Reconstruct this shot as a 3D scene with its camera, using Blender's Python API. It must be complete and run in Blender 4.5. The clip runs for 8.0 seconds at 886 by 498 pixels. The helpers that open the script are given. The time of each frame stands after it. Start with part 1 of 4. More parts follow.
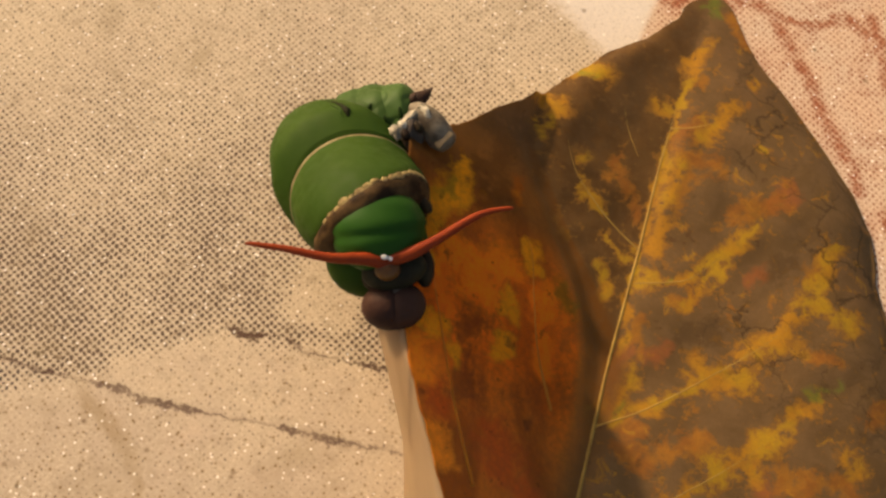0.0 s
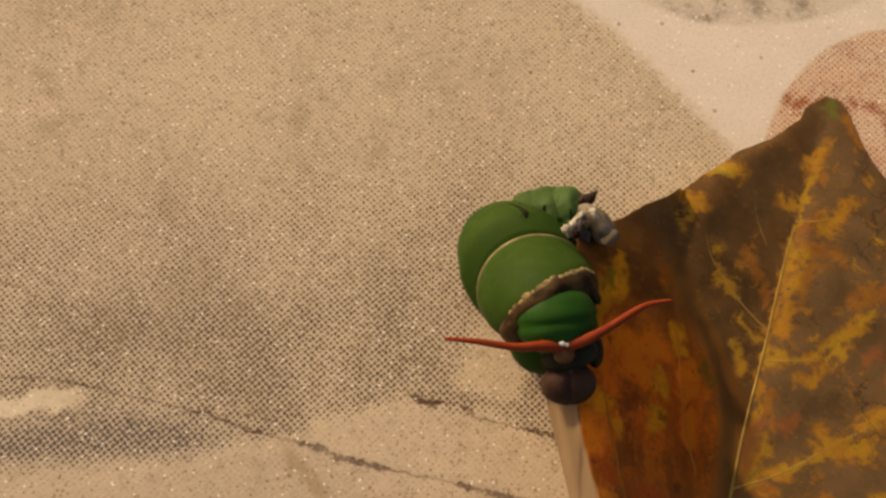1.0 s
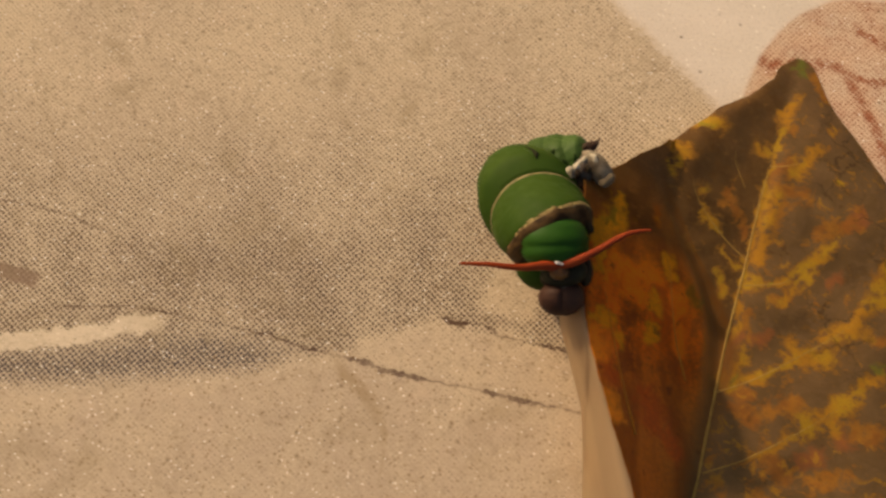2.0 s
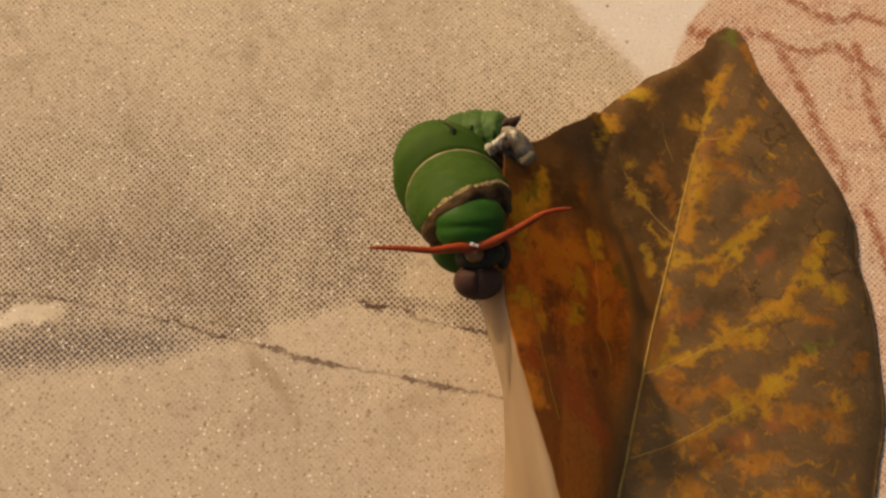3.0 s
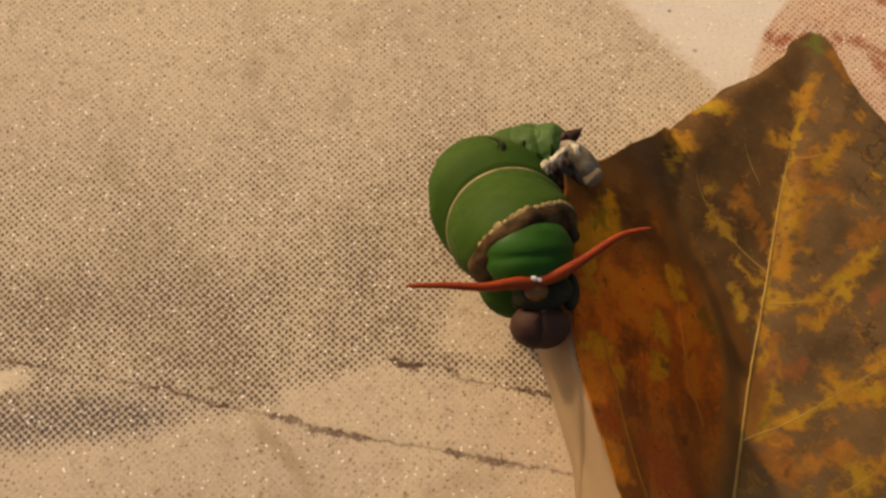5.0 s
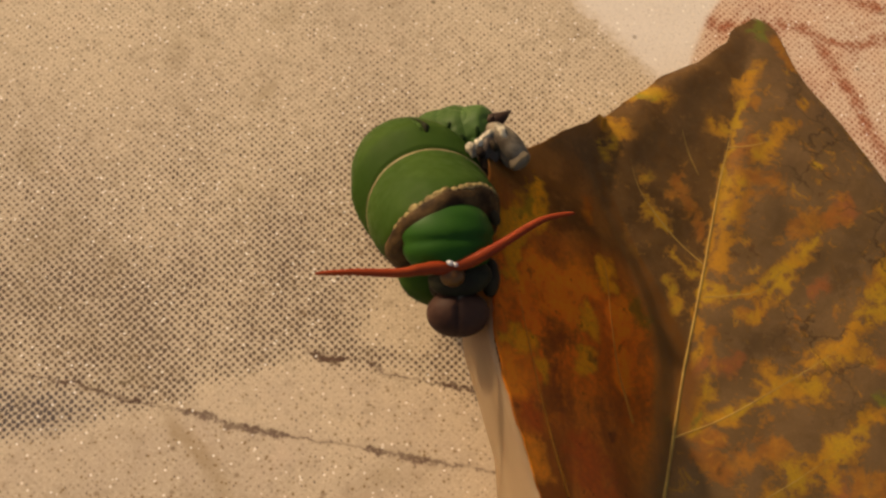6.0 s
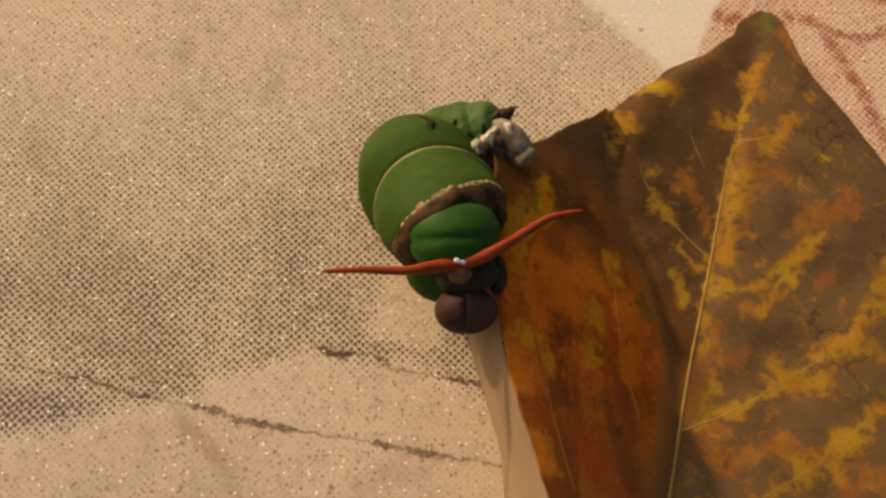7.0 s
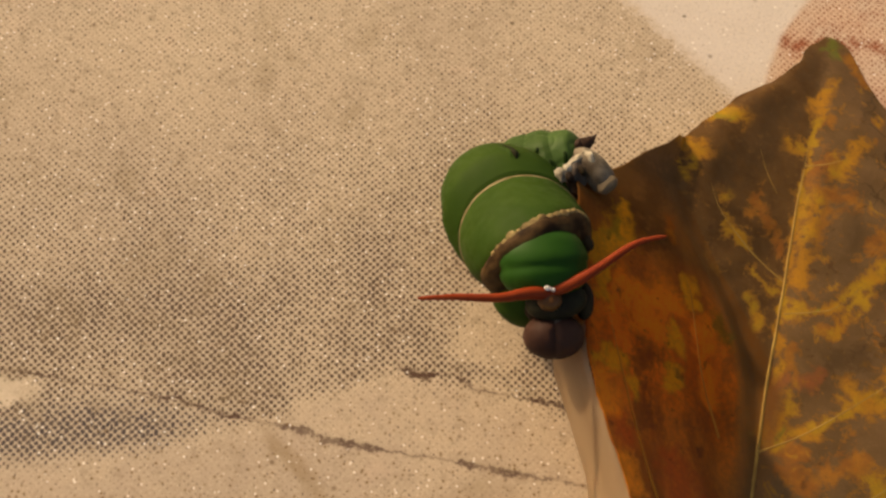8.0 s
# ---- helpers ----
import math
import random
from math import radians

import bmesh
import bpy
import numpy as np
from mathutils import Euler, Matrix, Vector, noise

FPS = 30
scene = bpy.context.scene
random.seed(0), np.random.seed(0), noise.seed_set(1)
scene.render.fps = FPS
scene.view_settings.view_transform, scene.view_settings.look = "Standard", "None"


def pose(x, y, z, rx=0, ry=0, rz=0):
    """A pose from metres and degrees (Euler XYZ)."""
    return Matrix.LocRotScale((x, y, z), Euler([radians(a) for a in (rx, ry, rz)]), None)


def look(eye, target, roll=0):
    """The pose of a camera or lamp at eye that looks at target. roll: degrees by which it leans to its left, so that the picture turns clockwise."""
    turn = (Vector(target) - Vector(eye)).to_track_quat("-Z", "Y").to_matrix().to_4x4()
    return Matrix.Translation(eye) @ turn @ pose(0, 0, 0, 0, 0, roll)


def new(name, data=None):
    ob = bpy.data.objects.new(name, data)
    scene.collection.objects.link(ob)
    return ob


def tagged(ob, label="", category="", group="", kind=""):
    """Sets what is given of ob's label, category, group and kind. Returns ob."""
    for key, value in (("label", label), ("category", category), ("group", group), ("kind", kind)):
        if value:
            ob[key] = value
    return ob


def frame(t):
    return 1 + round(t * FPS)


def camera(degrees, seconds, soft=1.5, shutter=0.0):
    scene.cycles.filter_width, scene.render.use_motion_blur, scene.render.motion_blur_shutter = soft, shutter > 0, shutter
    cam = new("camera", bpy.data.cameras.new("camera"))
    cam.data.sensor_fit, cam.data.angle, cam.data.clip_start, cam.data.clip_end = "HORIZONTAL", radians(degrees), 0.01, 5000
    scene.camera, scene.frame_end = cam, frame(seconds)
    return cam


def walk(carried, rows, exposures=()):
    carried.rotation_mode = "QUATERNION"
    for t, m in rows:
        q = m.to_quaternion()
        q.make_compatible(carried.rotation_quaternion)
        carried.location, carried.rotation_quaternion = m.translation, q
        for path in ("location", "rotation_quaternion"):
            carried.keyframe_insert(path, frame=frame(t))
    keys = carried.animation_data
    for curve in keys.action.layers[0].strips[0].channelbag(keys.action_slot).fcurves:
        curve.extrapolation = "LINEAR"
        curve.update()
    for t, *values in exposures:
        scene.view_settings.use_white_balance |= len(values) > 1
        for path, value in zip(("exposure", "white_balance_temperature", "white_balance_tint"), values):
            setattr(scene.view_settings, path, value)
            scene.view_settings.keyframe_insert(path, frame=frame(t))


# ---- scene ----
from mathutils.bvhtree import BVHTree

cam = camera(42.0, 8.0, soft=2.6, shutter=0.2)
PATH = [
    (0, (0.02238, -0.01069, 0.07291), (0.01579, 0.01724, -0.00177), 7.87),
    (0.3, (0.02464, -0.01224, 0.07248), (0.01684, 0.01756, -0.00135), 5.47),
    (0.4, (0.02284, -0.01063, 0.07291), (0.01585, 0.01732, -0.00172), 8.08),
    (0.5, (0.02042, -0.00894, 0.07508), (0.01444, 0.01776, -0.00009), 9.26),
    (0.6, (0.01819, -0.01025, 0.07685), (0.01165, 0.01758, 0.00213), 8.57),
    (0.7, (0.01722, -0.01164, 0.07804), (0.01040, 0.01671, 0.00354), 8.18),
    (0.8, (0.01463, -0.01213, 0.08056), (0.00671, 0.01622, 0.00618), 6.45),
    (0.9, (0.01376, -0.01214, 0.08257), (0.00525, 0.01592, 0.00813), 5.19),
    (1, (0.01293, -0.01267, 0.08504), (0.00395, 0.01436, 0.01028), 3.84),
    (1.1, (0.01159, -0.01383, 0.08592), (0.00255, 0.01336, 0.01123), 4.04),
    (1.2, (0.00929, -0.01517, 0.08777), (0.00014, 0.01268, 0.01334), 4.05),
    (1.3, (0.00758, -0.01567, 0.08902), (-0.00120, 0.01271, 0.01474), 5.18),
    (1.5, (0.00612, -0.01747, 0.09387), (-0.00321, 0.01089, 0.01965), 3.79),
    (1.7, (0.00640, -0.01971, 0.09617), (-0.00341, 0.00766, 0.02164), 2.27),
    (1.8, (0.00783, -0.02130, 0.09741), (-0.00103, 0.00489, 0.02234), 2.98),
    (2, (0.01179, -0.02024, 0.09824), (0.00472, 0.00476, 0.02257), 5.71),
    (2.2, (0.01351, -0.01861, 0.09831), (0.00723, 0.00567, 0.02234), 6.99),
    (3.3, (0.01478, -0.01752, 0.09210), (0.01123, 0.00804, 0.01637), 11.99),
    (3.5, (0.01419, -0.01674, 0.09109), (0.01047, 0.00922, 0.01551), 11.57),
    (3.7, (0.01406, -0.01818, 0.08802), (0.00982, 0.00866, 0.01278), 10.49),
    (4, (0.01411, -0.02034, 0.08266), (0.00973, 0.00686, 0.00756), 10.12),
    (4.2, (0.01350, -0.01978, 0.08141), (0.00907, 0.00647, 0.00597), 9.65),
    (4.5, (0.01284, -0.01899, 0.07912), (0.00778, 0.00939, 0.00449), 9.12),
    (4.8, (0.01206, -0.01734, 0.07724), (0.00586, 0.01282, 0.00341), 7.57),
    (5, (0.01196, -0.01656, 0.07649), (0.00595, 0.01410, 0.00284), 8.12),
    (5.2, (0.01305, -0.01591, 0.07631), (0.00684, 0.01527, 0.00290), 7.89),
    (6.3, (0.01653, -0.01467, 0.07322), (0.01113, 0.01647, -0.00027), 9.51),
    (6.5, (0.01599, -0.01449, 0.07344), (0.01044, 0.01651, -0.00010), 9.26),
    (6.7, (0.01599, -0.01470, 0.07423), (0.01085, 0.01597, 0.00052), 9.78),
    (7, (0.01633, -0.01438, 0.07423), (0.01051, 0.01569, 0.00032), 8.18),
    (7.2, (0.01523, -0.01473, 0.07455), (0.00865, 0.01460, 0.00041), 6.50),
    (7.5, (0.01370, -0.01536, 0.07523), (0.00693, 0.01446, 0.00131), 6.29),
    (7.7, (0.01276, -0.01556, 0.07590), (0.00531, 0.01473, 0.00223), 5.32),
    (8, (0.01183, -0.01566, 0.07614), (0.00489, 0.01463, 0.00241), 6.42),
]
walk(cam, [(t, look(eye, target, roll)) for t, eye, target, roll in PATH], [(0, 0.08, 7470, 11), (0.5, 0.00, 7420, 11), (1.0, -0.35, 7470, 11), (2.0, -0.32, 7470, 11), (3.5, -0.26, 7470, 11), (6.3, -0.26, 7470, 11), (8, -0.24, 7470, 11)])

# ---- light ----
SUN_FROM = Vector((-0.80, 0.40, 0.44)).normalized()
world = bpy.data.worlds.new("daylight")
scene.world = world
world.use_nodes = True
wn = world.node_tree
sky = wn.nodes.new("ShaderNodeTexSky")
sky.sky_type = "NISHITA"
sky.sun_disc = False
sky.dust_density = 5.0
sky.ozone_density = 0.2
sky.sun_elevation = math.asin(SUN_FROM.z)
sky.sun_rotation = math.atan2(SUN_FROM.x, SUN_FROM.y)
wn.links.new(sky.outputs[0], wn.nodes["Background"].inputs[0])
wn.nodes["Background"].inputs[1].default_value = 0.15
sun = new("sun", bpy.data.lights.new("sun", "SUN"))
sun.data.energy = 4.4
sun.data.angle = radians(2.0)
sun.data.color = (1.0, 0.78, 0.54)
sun.matrix_basis = look(SUN_FROM * 0.5, (0, 0, 0))

CM = 0.01


# ---- shader helpers ----
class Graph:
    """A node material, with short calls for its nodes."""

    def __init__(self, name, rough=0.5, spec=0.5):
        self.mat = bpy.data.materials.new(name)
        self.mat.use_nodes = True
        self.tree = self.mat.node_tree
        self.bsdf = self.tree.nodes["Principled BSDF"]
        self.bsdf.inputs["Roughness"].default_value = rough
        self.bsdf.inputs["Specular IOR Level"].default_value = spec

    def put(self, socket, value):
        if isinstance(value, bpy.types.NodeSocket):
            self.tree.links.new(value, socket)
        elif isinstance(value, (tuple, list)) and len(value) == 3 and socket.type == "RGBA":
            socket.default_value = (*value, 1)
        else:
            socket.default_value = value

    def node(self, kind, **values):
        n = self.tree.nodes.new(kind)
        for key, value in values.items():
            self.put(n.inputs[key], value)
        return n

    def op(self, what, a, b=0.0, c=0.0, clamp=False):
        n = self.tree.nodes.new("ShaderNodeMath")
        n.operation, n.use_clamp = what, clamp
        for socket, value in zip(n.inputs, (a, b, c)):
            self.put(socket, value)
        return n.outputs[0]

    def add(self, a, b):
        return self.op("ADD", a, b)

    def sub(self, a, b):
        return self.op("SUBTRACT", a, b)

    def mul(self, a, b):
        return self.op("MULTIPLY", a, b)

    def ramp(self, value, low, high, to_low=0.0, to_high=1.0):
        n = self.tree.nodes.new("ShaderNodeMapRange")
        n.interpolation_type = "SMOOTHSTEP"
        for key, v in zip(("Value", "From Min", "From Max", "To Min", "To Max"), (value, low, high, to_low, to_high)):
            self.put(n.inputs[key], v)
        return n.outputs[0]

    def mix(self, factor, a, b):
        n = self.tree.nodes.new("ShaderNodeMix")
        n.data_type = "RGBA"
        for socket, value in ((n.inputs[0], factor), (n.inputs[6], a), (n.inputs[7], b)):
            self.put(socket, value)
        return n.outputs[2]

    def place(self):
        """Object coordinates in centimetres."""
        n = self.tree.nodes.new("ShaderNodeTexCoord")
        s = self.tree.nodes.new("ShaderNodeVectorMath")
        s.operation = "SCALE"
        self.put(s.inputs[0], n.outputs["Object"])
        s.inputs["Scale"].default_value = 100
        return s.outputs[0]

    def split(self, vector):
        n = self.node("ShaderNodeSeparateXYZ", Vector=vector)
        return n.outputs[0], n.outputs[1]

    def noise(self, vector, scale, detail=3.0, rough=0.55, lift=0.0):
        n = self.node("ShaderNodeTexNoise", Vector=vector, Scale=scale, Detail=detail, Roughness=rough, Distortion=lift)
        return n.outputs[0]

    def attribute(self, name):
        n = self.tree.nodes.new("ShaderNodeAttribute")
        n.attribute_name = name
        return n.outputs["Fac"]

    def curve(self, value, points, x0, x1, y0, y1):
        """y over x along points, both scaled into their ranges."""
        n = self.tree.nodes.new("ShaderNodeFloatCurve")
        line = n.mapping.curves[0]
        pts = [((x - x0) / (x1 - x0), (y - y0) / (y1 - y0)) for x, y in points]
        pts = [(0.0, pts[0][1]), *pts, (1.0, pts[-1][1])]
        line.points[0].location, line.points[1].location = pts[0], pts[-1]
        for p in pts[1:-1]:
            line.points.new(*p)
        for p in line.points:
            p.handle_type = "VECTOR"
        n.mapping.update()
        self.put(n.inputs["Value"], self.op("DIVIDE", self.sub(value, x0), x1 - x0, clamp=True))
        return self.add(self.mul(n.outputs[0], y1 - y0), y0)

    def bump(self, height, strength, distance):
        n = self.node("ShaderNodeBump", Height=height, Strength=strength, Distance=distance)
        self.put(self.bsdf.inputs["Normal"], n.outputs[0])

    def done(self, colour, rough=None):
        self.put(self.bsdf.inputs["Base Color"], colour)
        if rough is not None:
            self.put(self.bsdf.inputs["Roughness"], rough)
        return self.mat


def plain_material(name, colour, other, scale, rough=0.5, bump=0.2, spec=0.5, sub=0.0):
    g = Graph(name, rough, spec)
    p = g.place()
    n = g.noise(p, scale, 4)
    fine = g.noise(p, scale * 7, 2)
    g.bump(fine, bump, 0.0001)
    if sub:
        g.bsdf.inputs["Subsurface Weight"].default_value = sub
        g.bsdf.inputs["Subsurface Radius"].default_value = (1.0, 0.6, 0.3)
        g.bsdf.inputs["Subsurface Scale"].default_value = 0.0006
    return g.done(g.mix(g.ramp(n, 0.35, 0.68), colour, other), g.ramp(fine, 0.3, 0.7, rough - 0.08, rough + 0.08))


# ---- floor tile with a printed crazy-paving pattern ----
def tile_material():
    g = Graph("printed_ceramic_glaze", 0.4, 0.06)
    p = g.place()
    x, y = g.split(p)
    warp = g.mul(g.sub(g.noise(p, 1.1, 4), 0.5), 0.16)

    def stone(cx, cy, r):
        dx, dy = g.sub(x, cx), g.sub(y, cy)
        return g.add(g.sub(g.op("SQRT", g.add(g.mul(dx, dx), g.mul(dy, dy))), r), warp)

    beige_d, pink_d, grey_d = stone(-1.33, -1.23, 5.86), g.op("MINIMUM", stone(3.7, 3.95, 1.34), stone(5.6, 3.4, 2.9)), stone(1.2, 6.53, 1.96)
    in_beige = g.ramp(g.add(beige_d, g.mul(g.sub(g.noise(p, 13, 5, 0.75), 0.5), 0.30)), 0.07, -0.07)
    in_pink, in_grey = g.ramp(pink_d, 0.03, -0.03), g.ramp(grey_d, 0.04, -0.04)
    far = g.ramp(g.op("MINIMUM", beige_d, g.op("MINIMUM", pink_d, grey_d)), 0.7, 0.9)
    cells = g.tree.nodes.new("ShaderNodeTexVoronoi")
    cells.feature = "DISTANCE_TO_EDGE"
    g.put(cells.inputs["Vector"], p)
    g.put(cells.inputs["Scale"], 0.13)
    in_far = g.mul(far, g.ramp(cells.outputs["Distance"], 0.05, 0.07))

    broad, medium, fine = g.noise(p, 0.55, 4), g.noise(p, 2.6, 4), g.noise(p, 38, 2)
    beige = g.mix(g.ramp(broad, 0.35, 0.65), (0.54, 0.43, 0.300), (0.47, 0.37, 0.262))
    beige = g.mix(g.ramp(medium, 0.55, 0.75, 0, 0.35), beige, (0.66, 0.50, 0.36))
    # soft red veins of the pink stone
    sway = g.mul(g.sub(g.noise(p, 3.0, 4, 0.6), 0.5), 0.30)
    sx, sy = g.add(x, sway), g.sub(y, sway)

    def to_segment(ax, ay, bx, by):
        vx, vy = bx - ax, by - ay
        size = vx * vx + vy * vy
        t = g.op("ADD", g.mul(g.sub(sx, ax), vx / size), g.mul(g.sub(sy, ay), vy / size), clamp=True)
        dx, dy = g.sub(g.sub(sx, ax), g.mul(t, vx)), g.sub(g.sub(sy, ay), g.mul(t, vy))
        return g.op("SQRT", g.add(g.mul(dx, dx), g.mul(dy, dy)))

    vein_d = 9.0
    for line in (
        [(2.30, 4.17), (2.58, 4.10), (2.76, 4.23), (3.02, 4.36), (3.33, 4.30), (3.72, 4.46), (4.17, 4.38)],
        [(3.28, 4.27), (3.45, 4.04), (3.65, 3.85), (3.81, 3.59), (4.02, 3.37), (4.17, 3.15)],
        [(3.95, 4.55), (4.14, 4.12), (4.30, 3.85), (4.6, 3.5)],
        [(3.25, 4.80), (3.65, 4.76), (3.95, 4.91), (4.5, 5.0)],
        [(4.4, 3.0), (4.8, 2.4)],
    ):
        for (ax, ay), (bx, by) in zip(line, line[1:]):
            vein_d = g.op("MINIMUM", to_segment(ax, ay, bx, by), vein_d)
    ridge = g.op("ABSOLUTE", g.sub(g.noise(p, 1.2, 4, 0.55, 0.8), 0.5))
    pink = g.mix(g.ramp(medium, 0.35, 0.7), (0.57, 0.385, 0.262), (0.55, 0.405, 0.292))
    vein_tone = g.op("MAXIMUM", g.ramp(vein_d, 0.085, 0.005, 0, 1.0), g.ramp(ridge, 0.045, 0.0, 0, 0.3))
    red_vein = g.mul(vein_tone, g.ramp(g.noise(p, 12, 4, 0.7), 0.36, 0.60, 0.25, 1.0))
    pink = g.mix(red_vein, pink, (0.32, 0.105, 0.050))
    grey = g.mix(g.ramp(g.noise(p, 3.2, 7, 0.75), 0.44, 0.70), (0.55, 0.47, 0.38), (0.19, 0.148, 0.108))
    joint = g.mix(g.ramp(medium, 0.3, 0.7), (0.66, 0.578, 0.492), (0.62, 0.54, 0.455))
    colour = g.mix(in_far, joint, beige)
    colour = g.mix(in_beige, colour, beige)

    # crack lines, bands and smears of the print
    a_line = g.curve(x, [(-2.75, -0.53), (-2.4, -0.42), (-2.0, -0.26), (-1.68, -0.22), (-1.36, -0.17), (-0.87, -0.08), (-0.67, -0.09), (-0.34, -0.05), (0.06, 0.01), (0.16, -0.01), (0.49, 0.04), (1.02, 0.14), (1.35, 0.18), (1.86, 0.27)], -4, 3, -2, 2)
    b_line = g.curve(x, [(0.47, 0.63), (0.58, 0.62), (0.69, 0.64), (0.78, 0.68), (0.83, 0.715), (0.88, 0.69), (1.01, 0.65), (1.22, 0.69), (1.44, 0.72), (1.62, 0.735)], -4, 3, -2, 2)
    band_line = g.curve(x, [(-3.4, -1.40), (-2.5, -1.04), (-2.05, -0.82), (-1.36, -0.45), (-0.7, -0.23), (-0.3, -0.09)], -4, 3, -2, 2)
    pale_line = g.curve(x, [(-3.6, -1.30), (-3.25, -1.14), (-2.9, -0.97), (-2.34, -0.66), (-2.0, -0.42), (-1.66, -0.32)], -4, 3, -2, 2)
    thin_line = g.curve(x, [(-4.25, 0.03), (-4.04, 0.12), (-3.74, 0.15), (-3.29, 0.24), (-2.97, 0.265), (-2.65, 0.26)], -5, 3, -2, 2)
    wob = g.mul(g.sub(g.noise(p, 9, 5, 0.7), 0.5), 0.11)
    zigzag = g.add(g.mul(wob, 0.8), g.mul(g.sub(g.noise(p, 17, 3, 0.7), 0.5), 0.085))
    along = g.noise(g.node("ShaderNodeCombineXYZ", X=x).outputs[0], 2.6, 4, 0.7)

    def streak(line, half, x0, x1, thick):
        d = g.op("ABSOLUTE", g.add(g.sub(y, line), zigzag))
        width = g.mul(g.curve(x, thick, -5, 3, 0, 1), g.ramp(along, 0.40, 0.60, half * 0.5, half * 1.3))
        span = g.mul(g.ramp(x, x0, x0 + 0.08), g.ramp(x, x1, x1 - 0.08))
        return g.mul(g.mul(g.ramp(g.sub(d, width), 0.012, -0.014), span), g.ramp(along, 0.42, 0.56, 0.65, 1.0))

    a_thick = [(-2.7, 0.15), (-1.9, 0.25), (-1.5, 0.08), (-1.0, 0.15), (-0.7, 0.5), (-0.45, 0.4), (-0.3, 0.08), (-0.2, 0.1), (-0.12, 0.8), (0.03, 0.8), (0.1, 0.3), (0.18, 1.0), (0.48, 0.8), (0.6, 0.2), (1.0, 0.25), (1.14, 0.8), (1.45, 0.6), (1.6, 0.25)]
    b_thick = [(0.45, 0.7), (0.68, 0.8), (0.74, 0.15), (0.85, 0.2), (0.9, 0.7), (1.0, 0.5), (1.1, 0.15), (1.35, 0.2), (1.45, 0.8)]
    crack = g.op("MAXIMUM", streak(a_line, 0.032, -2.7, 2.2, a_thick), streak(b_line, 0.027, 0.44, 2.2, b_thick))
    crack = g.op("MAXIMUM", crack, g.mul(streak(thin_line, 0.012, -4.6, -2.5, [(-4.6, 0.6), (-2.5, 0.6)]), 0.6))
    crack = g.mul(crack, g.ramp(fine, 0.3, 0.5, 0.45, 1))
    band_d = g.op("ABSOLUTE", g.add(g.sub(y, band_line), g.mul(wob, 1.5)))
    band_half = g.curve(x, [(-3.4, 0.15), (-2.5, 0.19), (-1.36, 0.24), (-0.7, 0.15), (-0.3, 0.07)], -4, 3, 0, 1)
    band = g.mul(g.ramp(g.sub(band_d, band_half), 0.16, -0.16), g.mul(g.ramp(x, -5.2, -3.6, 0.4, 1), g.ramp(x, -0.15, -1.0)))
    pale_d = g.op("ABSOLUTE", g.add(g.sub(y, pale_line), g.mul(wob, 2.6)))
    pale = g.mul(g.ramp(pale_d, 0.115, 0.05), g.ramp(x, -1.68, -1.92))

    band = g.mul(band, g.sub(1.0, pale))

    # halftone dots
    pitch, turn = 0.0378, radians(63.8)
    u = g.add(g.mul(x, math.cos(turn) / pitch), g.mul(y, math.sin(turn) / pitch))
    v = g.sub(g.mul(y, math.cos(turn) / pitch), g.mul(x, math.sin(turn) / pitch))
    u, v = (g.add(k, g.mul(g.sub(g.noise(p, 30, 1), 0.5), 0.8)) for k in (u, v))
    fu, fv = (g.sub(g.op("FRACT", k), 0.5) for k in (u, v))
    spot = g.op("SQRT", g.add(g.mul(fu, fu), g.mul(fv, fv)))
    low_line = g.curve(x, [(-3.8, -1.7), (-3.37, -1.51), (-2.92, -1.36), (-2.05, -1.01), (-1.88, -0.91), (-1.49, -0.73), (-1.1, -0.54), (-0.7, -0.35), (-0.43, -0.19), (-0.25, -0.06), (-0.04, 0.14), (0.18, 0.33), (0.41, 0.49), (0.8, 0.61), (1.04, 0.63), (1.6, 0.67)], -4, 3, -2, 2)
    over = g.add(g.add(g.sub(y, low_line), g.mul(wob, 1.6)), g.mul(g.sub(g.noise(p, 2.6, 4), 0.5), 0.35))
    tone = g.mul(g.ramp(over, -0.08, 0.16, 0.20, 0.74), g.ramp(over, 0.9, 3.2, 1.0, 0.42))
    bare = g.mul(g.mul(g.ramp(x, 0.66, 0.85), g.ramp(x, 1.35, 1.1)), g.mul(g.ramp(over, 0.12, 0.3), g.ramp(over, 0.9, 0.5)))
    tone = g.mul(tone, g.ramp(bare, 0, 1, 1.0, 0.35))
    tone = g.mul(tone, g.ramp(g.noise(p, 1.3, 5, 0.65), 0.32, 0.64, 0.78, 1.15))
    tone = g.op("MAXIMUM", tone, g.mul(band, 0.90))
    tone = g.mul(tone, g.sub(1.0, pale))
    tone = g.op("MAXIMUM", g.mul(tone, in_beige), g.mul(g.ramp(red_vein, 0.0, 0.5, 0.46, 0.74), in_pink))
    speck = g.add(tone, g.mul(g.sub(g.noise(p, 27, 3, 0.7), 0.5), g.ramp(tone, 0.2, 0.7, 2.0, 1.05)))
    dot = g.ramp(g.sub(spot, g.mul(speck, 0.47)), 0.03, -0.05)
    colour = g.mix(in_pink, colour, pink)
    colour = g.mix(in_grey, colour, grey)
    grain = g.noise(p, 42, 4, 0.8)
    colour = g.mix(g.ramp(grain, 0.52, 0.70, 0, 0.7), colour, (0.78, 0.65, 0.47))
    colour = g.mix(g.ramp(grain, 0.46, 0.30, 0, 0.72), colour, (0.30, 0.20, 0.105))
    gap = g.mul(g.ramp(spot, 0.50, 0.66), g.mul(in_beige, g.ramp(tone, 0.3, 0.6, 0.1, 0.5)))
